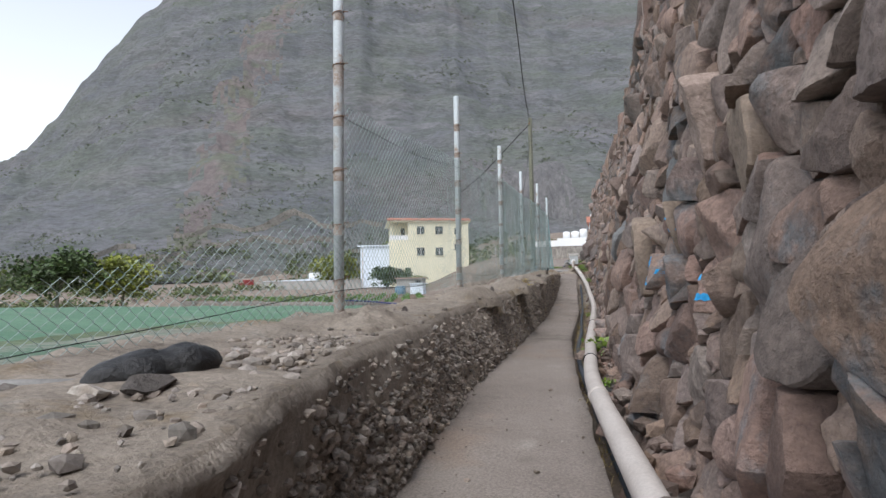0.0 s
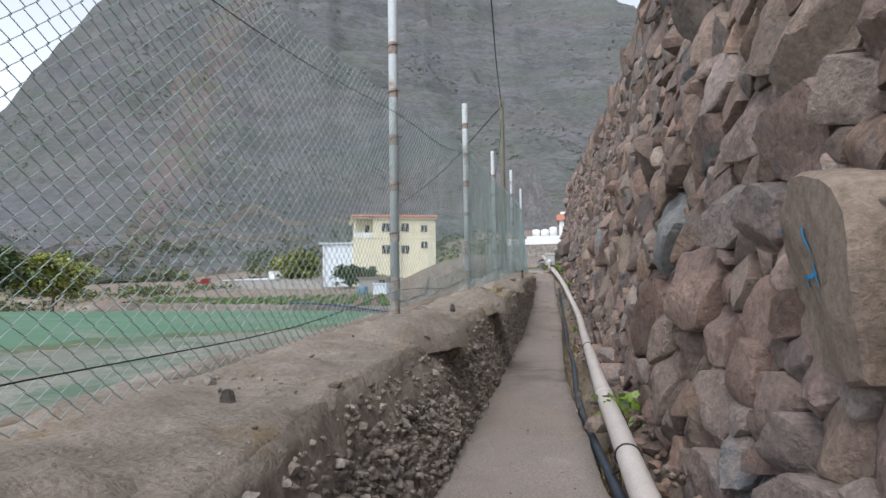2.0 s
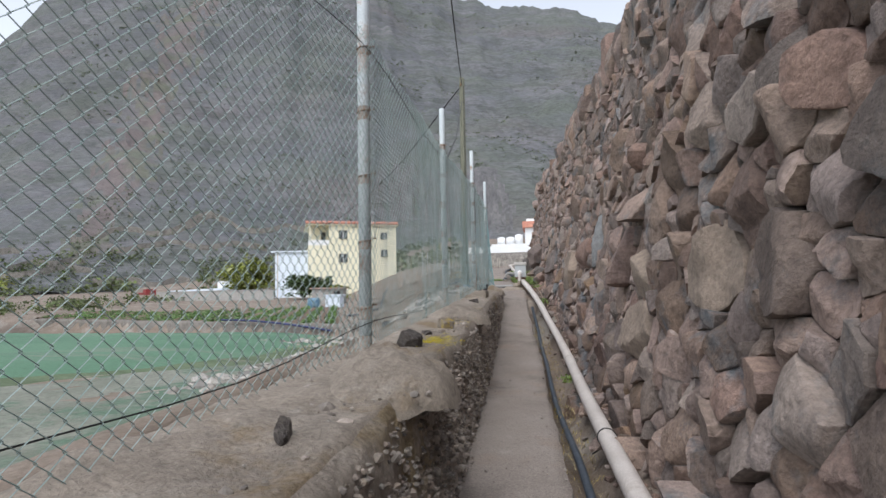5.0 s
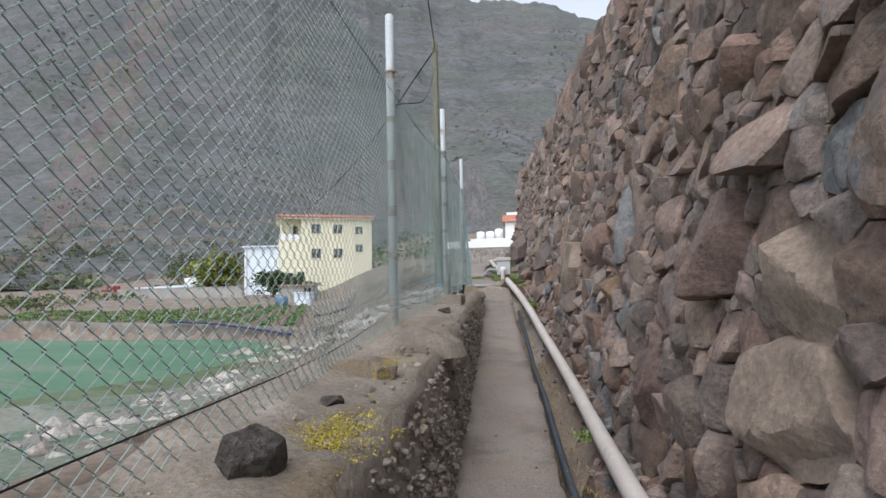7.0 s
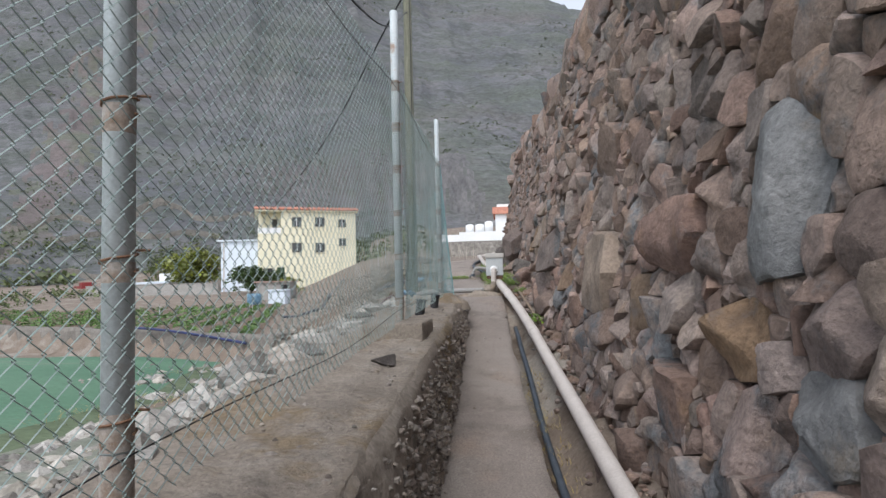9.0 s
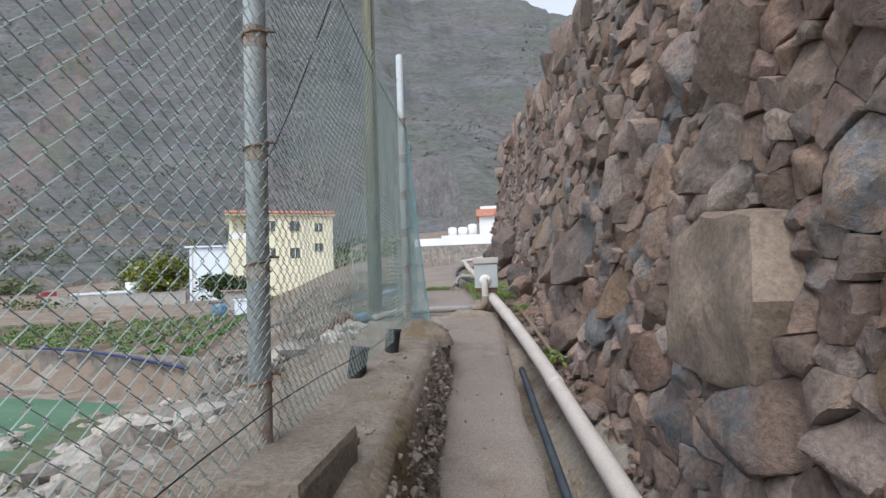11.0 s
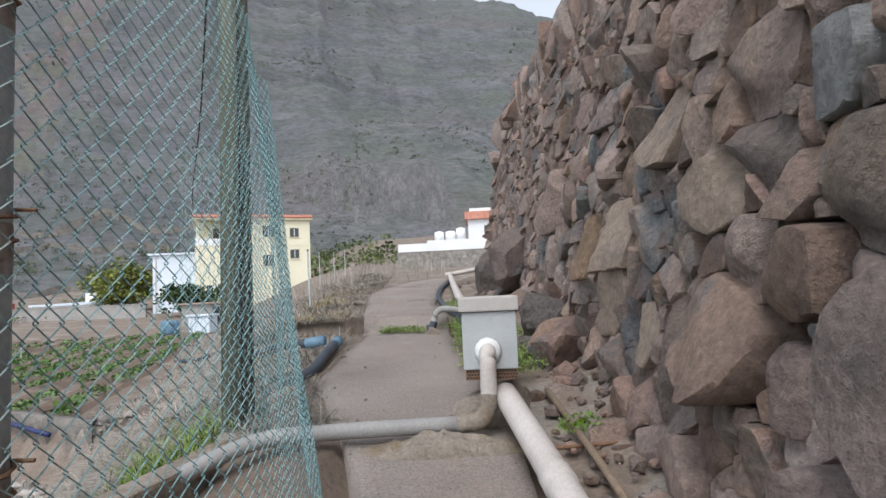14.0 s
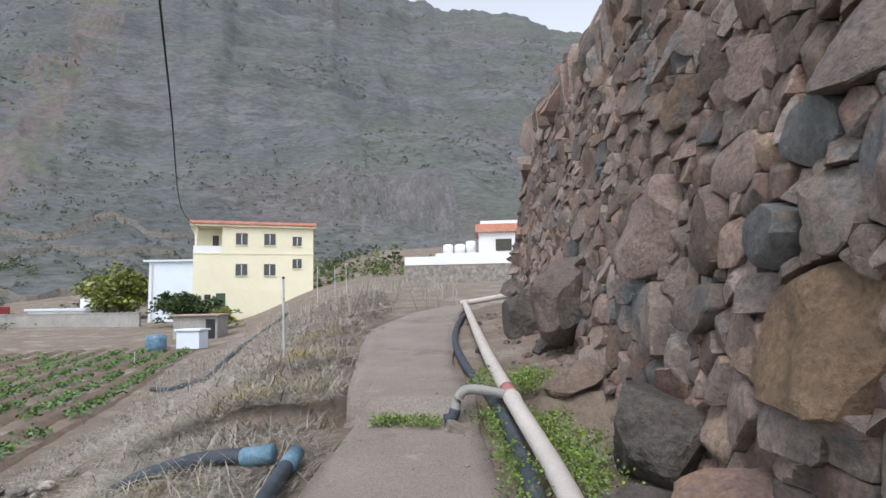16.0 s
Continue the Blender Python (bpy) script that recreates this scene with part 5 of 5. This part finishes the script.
block("bed", truck, (-4.2, 0, 0.6), (-1.25, 1.8, 1.4), M_REDCAR, 0.05)
for x in (-3.5, -0.6):
    for y in (0.05, 1.75):
        part("wheel", tube(bmesh.new(), [(x, y - 0.1, 0.4), (x, y + 0.1, 0.4)], 0.4, 14), M_BLACK, truck)
hut = thing("tin_shed", "small block hut with a rusty tin roof", "shed", at=pose(-24.2, 62.5, 0, 0, 0, 8))
block("wall", hut, (0, 0, 0.6), (3.1, 2.4, 2.75), M_GREYWALL)
block("roof", hut, (-0.2, -0.25, 2.753), (3.3, 2.6, 2.86), M_TIN, 0.01, "rusty corrugated tin roof")
# flat black panel painted in for the unlit interior of the hut
block("doorway", hut, (2.3, -0.03, 0.9), (2.95, -0.004, 2.5), M_BLACK)
bin_ = thing("white_crate", "white plastic crate standing at the field edge", "crate")
block("body", bin_, (-20.0, 55.5, 0.95), (-18.6, 56.6, 2.0), M_COOLWHITE, 0.05)
block("rim", bin_, (-20.1, 55.4, 2.003), (-18.5, 56.7, 2.12), M_COOLWHITE, 0.03)
barrel = thing("blue_barrel", "dark teal plastic barrel beside the crate", "barrel")
part("body", tube(bmesh.new(), [(-20.9, 55.0, 0.85), (-20.9, 55.0, 1.2), (-20.9, 55.0, 1.6), (-20.9, 55.0, 1.85)], [0.5, 0.56, 0.56, 0.5], 18), M_BLUE, barrel, smooth=True)
for x, y, h in ((-4.75, 31.3, 1.15), (-9.6, 49.0, 1.9), (-9.0, 52.0, 1.6), (-10.4, 55.0, 1.8), (-22.6, 45.5, 0.7), (-18.0, 48.5, 0.7)):
    st = thing("field_stake", "thin weathered metal stake standing in the plot", "stake", "field stakes")
    z = land(x, y)
    part("shaft", tube(bmesh.new(), [(x, y, z - 0.1), (x - 0.02, y, z + h)], 0.016, 8), M_GALV, st)
    part("cap", tube(bmesh.new(), [(x - 0.02, y, z + h), (x - 0.02, y, z + h + 0.03)], 0.02, 8), M_BLACK, st)

# ---- stones of the big wall ----
# the largest stones: place along the wall, height, half length, half height, kind of rock
KEYS_A = ((1.33, 1.91, 0.19, 0.13, 0), (1.51, 1.66, 0.17, 0.12, 0), (1.51, 2.17, 0.17, 0.12, 0), (2.08, 1.1, 0.15, 0.1, 0), (2.21, 2.08, 0.28, 0.19,
          1), (2.51, 1.75, 0.25, 0.17, 0), (3.51, 1.83, 0.11, 0.19, 1), (3.65, 0.83, 0.28, 0.19, 0), (3.83, 1.29, 0.17, 0.12, 0), (3.93, 1.58, 0.19,
          0.13, 0), (4.01, 2.23, 0.26, 0.18, 2), (4.44, 0.92, 0.23, 0.16, 0), (4.5, 1.7, 0.33, 0.33, 1), (4.94, 2.25, 0.25, 0.17, 0), (5.22, 1.31,
          0.2, 0.14, 0), (6.0, 1.65, 0.34, 0.24, 0), (6.86, 2.05, 0.45, 0.31, 2), (7.5, 1.45, 0.56, 0.39, 0))
KEYS_B = ((7.52, 2.48, 0.23, 0.16, 0), (8.1, 2.82, 0.28, 0.22, 0), (8.53, 2.56, 0.2, 0.14, 0), (9.01, 1.0, 0.24, 0.17, 0), (9.85, 2.05, 0.33, 0.23,
          1), (11.4, 2.55, 0.22, 0.16, 2), (11.53, 2.08, 0.24, 0.23, 1), (11.6, 1.59, 0.37, 0.26, 1), (12.59, 2.29, 0.44, 0.3, 0), (13.52, 1.98, 0.35,
          0.24, 0), (13.65, 1.31, 0.39, 0.27, 0), (14.69, 1.78, 0.24, 0.19, 2), (15.19, 2.67, 0.35, 0.39, 2), (15.45, 2.0, 0.29, 0.2, 3), (16.37,
          1.54, 0.35, 0.24, 0), (16.57, 2.6, 0.39, 0.27, 0), (17.31, 2.13, 0.33, 0.23, 3), (18.95, 3.18, 0.28, 0.24, 0))
KEYS_C = ((18.6, 2.37, 0.52, 0.45, 1), (19.72, 3.18, 0.28, 0.22, 0), (20.09, 2.78, 0.15, 0.1, 3), (20.35, 2.39, 0.25, 0.23, 3), (20.68, 2.07, 0.25,
          0.17, 2), (20.79, 3.32, 0.33, 0.26, 0), (21.56, 2.78, 0.46, 0.35, 0), (22.24, 2.74, 0.09, 0.06, 2), (22.25, 3.52, 0.19, 0.14, 2), (22.41,
          2.59, 0.2, 0.14, 0), (22.42, 2.95, 0.23, 0.16, 0), (22.99, 3.98, 0.16, 0.11, 0), (23.09, 3.3, 0.25, 0.17, 1), (23.82, 3.8, 0.32, 0.22, 1),
          (23.96, 2.64, 0.25, 0.17, 1), (24.79, 3.73, 0.24, 0.17, 0), (24.94, 3.29, 0.39, 0.27, 1), (25.01, 2.82, 0.39, 0.27, 1))
KEYS_D = ((25.35, 3.95, 0.3, 0.29, 0), (25.74, 3.27, 0.39, 0.32, 3), (25.93, 4.19, 0.21, 0.17, 2), (26.17, 3.73, 0.23, 0.16, 2), (27.93, 3.28, 0.44,
          0.3, 0), (28.03, 4.02, 0.46, 0.38, 0))
KEY_STONES = KEYS_A + KEYS_B + KEYS_C + KEYS_D


def stone_sites(y0, y1):
    """Uneven packing of stone centres (y, z, radius, stone, kind), big ones first; a long stone takes two or three centres."""
    rg = random.Random(11)
    sites, cell = [], {}
    count = itertools.count()

    def put(spots, gap, kind=0):
        for y, z, r in spots:
            gy, gz = int(y // 0.8), int(z // 0.8)
            for a in range(gy - 2, gy + 3):
                for b in range(gz - 2, gz + 3):
                    for q in cell.get((a, b), ()):
                        if (q[0] - y) ** 2 + ((q[1] - z) * 1.12) ** 2 < (gap * (q[2] + r)) ** 2:
                            return
        number = next(count)
        for y, z, r in spots:
            cell.setdefault((int(y // 0.8), int(z // 0.8)), []).append((y, z, r))
            sites.append((y, z, r, number, kind))

    for y, z, ry, rz, kind in KEY_STONES:
        r = min(ry, rz)
        d = Vector((max(ry - r, 0), max(rz - r, 0)))
        n = 1 if d.length < 0.06 else 2 if d.length < r * 0.9 else 3
        put([(y + d.x * t, z + d.y * t, r) for t in ((0,), (-1, 1), (-1, 0, 1))[n - 1]], 0.1, kind)
    for r0, r1, tries, gap in ((0.15, 0.22, 900, 0.93), (0.11, 0.16, 6000, 0.9), (0.075, 0.11, 20000, 0.88), (0.045, 0.075, 22000, 0.86)):
        for _ in range(tries):
            y = rg.uniform(y0, y1)
            lo, hi = float(ground_z(y)) - 0.1, float(wall_top(y))
            z, r = lo + (hi - lo) * rg.random(), rg.uniform(r0, r1)
            if rg.random() < 0.5:
                a, l = rg.gauss(0, 0.5) if rg.random() < 0.75 else rg.uniform(1.0, 2.1), r * rg.uniform(0.4, 0.75)
                put([(y - l * math.cos(a), z - l * math.sin(a), r * 0.88), (y + l * math.cos(a), z + l * math.sin(a), r * 0.88)], gap)
            else:
                put([(y, z, r)], gap)
    return sites


def hull(points):
    """Convex outline of (y, z) points."""
    P = sorted(set((round(a, 5), round(b, 5)) for a, b in points))
    half = []
    for run in (P, P[::-1]):
        line = []
        for p in run:
            while len(line) > 1 and (line[-1][0] - line[-2][0]) * (p[1] - line[-2][1]) - (line[-1][1] - line[-2][1]) * (p[0] - line[-2][0]) <= 0:
                line.pop()
            line.append(p)
        half += line[:-1]
    return half


def cells(sites):
    """Weighted cells of the sites, each a convex outline in (y, z)."""
    P = np.array([q[:2] for q in sites])
    for i, (y, z, r, own, _) in enumerate(sites):
        poly = [(y + dy * 0.9, z + dz * 0.9) for dy, dz in ((-1, -1), (1, -1), (1, 1), (-1, 1))]
        d2 = (P[:, 0] - y) ** 2 + (P[:, 1] - z) ** 2
        for j in np.argpartition(d2, 30)[:30]:
            qy, qz, qr, other, _ = sites[j]
            if other == own:
                continue
            ny, nz = qy - y, qz - z
            lim = (qy * qy + qz * qz - qr * qr - (y * y + z * z - r * r)) / 2
            out = []
            for k in range(len(poly)):
                a, b = poly[k], poly[(k + 1) % len(poly)]
                va, vb = a[0] * ny + a[1] * nz - lim, b[0] * ny + b[1] * nz - lim
                if va <= 0:
                    out.append(a)
                if va * vb < 0:
                    t = va / (va - vb)
                    out.append((a[0] + (b[0] - a[0]) * t, a[1] + (b[1] - a[1]) * t))
            poly = out
            if len(poly) < 3:
                break
        yield i, poly


def outline(poly, n):
    """About n points round an outline, its corners kept but worn."""
    P = [Vector(p) for p in poly]
    L = [(P[(k + 1) % len(P)] - P[k]).length for k in range(len(P))]
    total, out = sum(L), []
    for k, p in enumerate(P):
        q = P[(k + 1) % len(P)]
        m = max(1, round(n * L[k] / total))
        out += [p.lerp(q, j / m) for j in range(m)]
    worn = [(out[k - 1] + 7 * out[k] + out[(k + 1) % len(out)]) / 9 for k in range(len(out))]
    return worn


def stone(rg, poly, n, rings, flat=False, high=False):
    """One rough block: an irregular outline, a nearly flat face with broken corners."""
    ring = outline(poly, n)
    n = len(ring)
    c = sum(ring, Vector((0, 0))) / n
    size = sum((p - c).length for p in ring) / n
    proud = 0.035 + size * (0.26 if flat else rg.uniform(0.12, 0.52)) * (0.6 if high else 1)
    planes = [(proud, Vector((rg.gauss(0, 0.26), rg.gauss(0.04, 0.26))))]
    for _ in range(1 if flat else rg.choice((1, 2, 2, 3, 4))):
        a, steep = rg.uniform(0, math.tau), rg.uniform(0.3, 1.6)
        planes.append((proud + steep * size * rg.uniform(0.05, 0.6), Vector((math.cos(a), math.sin(a))) * -steep))
    s, wob = rg.uniform(0, 90), 0.14 * size
    V, F = [], []
    for depth, sc in rings:
        for p in ring:
            q = c + (p - c) * sc
            if sc > 0.5:
                q = q + Vector((n3(p.x, p.y, s, 9.0), n3(p.x, p.y, s + 7, 9.0))) * wob * 0.35
            if depth < 0:
                d = depth
            else:
                cuts = [h + g.dot(q - c) for h, g in planes]
                low, worn = min(cuts), 0.09 * size
                d = max(low - worn * math.log(sum(math.exp((low - v) / worn) for v in cuts)), 0.015) * depth
                d += (0.09 * size * fbm(q.x, q.y, s, 4.0, 3) + 0.008 * n3(q.x, q.y, s, 21.0)) * depth
            V.append((wall_x(q.x, q.y) - d, q.x, q.y))
    m = len(rings)
    for j in range(m - 1):
        for k in range(n):
            a, b = j * n + k, j * n + (k + 1) % n
            F.append((a, a + n, b + n, b))
    V.append(tuple(sum(V[(m - 1) * n + k][i] for k in range(n)) / n for i in range(3)))
    F += [((m - 1) * n + k, len(V) - 1, (m - 1) * n + (k + 1) % n) for k in range(n)]
    return V, F


def crisp(ob):
    """Smooth faces between sharp broken edges."""
    ob.data.shade_smooth()
    ob.data.set_sharp_from_angle(angle=radians(30))
    return ob


rg = random.Random(5)
SITES = stone_sites(-1.2, WALL_END)
COARSE = ((-0.2, 0.97), (0.75, 0.97), (0.99, 0.9), (1.0, 0.5))
FINE = ((-0.2, 0.97), (0.4, 0.98), (0.86, 0.975), (0.985, 0.935), (1.0, 0.84), (1.0, 0.7), (1.0, 0.54), (1.0, 0.37), (1.0, 0.18))
KINDS = (M_STONE, M_TANSTONE, M_SLATESTONE, M_RUSTSTONE)
shapes = {}
for i, poly in cells(SITES):
    if len(poly) > 2:
        shapes.setdefault(SITES[i][3], []).append((i, poly))
heap, paint_v, paint_f, picked = Heap(), [], [], 0
for number, pieces in shapes.items():
    y, z, r, _, kind = SITES[pieces[0][0]]
    poly = pieces[0][1] if len(pieces) == 1 else hull([p for _, q in pieces for p in q])
    if number < len(KEY_STONES):
        y, z, ry, rz, _ = KEY_STONES[number]
        poly, turn = [], rg.uniform(-0.25, 0.25)
        for k in range(7):
            a = math.tau * (k + rg.uniform(-0.28, 0.28)) / 7 + 0.4
            cy, cz = math.cos(a), math.sin(a)
            far = (abs(cy) ** 4 + abs(cz) ** 4) ** -0.25 * rg.uniform(0.98, 1.14)
            poly.append((y + far * (cy * ry - cz * turn * rz), z + far * (cz * rz + cy * turn * ry * 0.6)))
        poly = hull(poly)
    close = z - float(ground_z(y)) < 3.3 and y < 28.5
    vf = stone(rg, poly, (30 if r > 0.13 else 20) if close else 11, FINE if close else COARSE, kind == 1, not close)
    if 2.0 < y < 5.8 and 1.0 < z < 2.4:
        o = len(paint_v)
        paint_v += vf[0]
        paint_f += [tuple(k + o for k in q) for q in vf[1]]
    if number < len(KEY_STONES) or (picked < 235 and close and r > 0.115 and 0.4 < y < 27):
        picked += number >= len(KEY_STONES)
        crisp(from_lists("stone", *vf, KINDS[kind], wall_right))
    else:
        heap.add(vf)
crisp(heap.make("stones", M_STONES, wall_right))

# ---- sprayed paint on the stones ----
tree_bvh = BVHTree.FromPolygons([Vector(v) for v in paint_v], paint_f)


def spray(pts, width):
    """A ribbon of paint that lies on the stones; pts are (y, z)."""
    P = [Vector((p.x, p.y)) for p in smooth_line([(a, b, 0) for a, b in pts], 8)]
    V, F, prev = [], [], None
    for k, p in enumerate(P):
        d = (P[min(k + 1, len(P) - 1)] - P[max(k - 1, 0)]).normalized()
        s = Vector((-d.y, d.x)) * width * (0.5 + 0.12 * math.sin(k * 1.7))
        row = []
        for w in (-1, -0.33, 0.33, 1):
            q = p + s * w
            hit = tree_bvh.ray_cast(Vector((-0.8, q.x, q.y)), Vector((1, 0, 0)))[0]
            row.append((hit.x - 0.005, q.x, q.y) if hit else None)
        if all(row):
            o = len(V)
            V += row
            if prev is not None and max(abs(V[prev + j][0] - row[j][0]) for j in range(4)) < 0.08:
                F += [(prev + j, prev + j + 1, o + j + 1, o + j) for j in range(3)]
            prev = o
        else:
            prev = None
    return V, F


for pts, w in (
        ([(3.495, 1.897), (3.486, 1.823), (3.461, 1.748)], 0.02),
        ([(3.507, 1.875), (3.466, 1.907), (3.398, 1.898), (3.363, 1.863), (3.379, 1.83), (3.461, 1.828)], 0.018),
        ([(3.348, 1.833), (3.356, 1.799), (3.336, 1.762)], 0.018),
        ([(4.089, 1.646), (3.981, 1.649), (3.855, 1.64)], 0.02),
        ([(3.883, 1.686), (3.859, 1.625), (3.875, 1.587)], 0.02),
        ([(3.968, 1.536), (3.838, 1.495), (3.708, 1.483)], 0.022),
        ([(3.734, 1.59), (3.736, 1.537), (3.707, 1.478)], 0.018),
        ([(4.47, 1.862), (4.427, 1.772), (4.444, 1.699), (4.406, 1.625)], 0.013),
        ([(4.746, 1.873), (4.69, 1.874)], 0.014),
        ([(4.667, 1.678), (4.536, 1.701), (4.423, 1.718)], 0.013),
        ([(2.811, 1.519), (2.704, 1.515), (2.602, 1.496)], 0.03),
        ([(2.799, 1.408), (2.73, 1.416), (2.65, 1.412)], 0.035),
):
    vf = spray(pts, w)
    if vf[1]:
        tagged(from_lists("paint_stroke", *vf, M_SPRAY, wall_right), "bright blue sprayed paint")
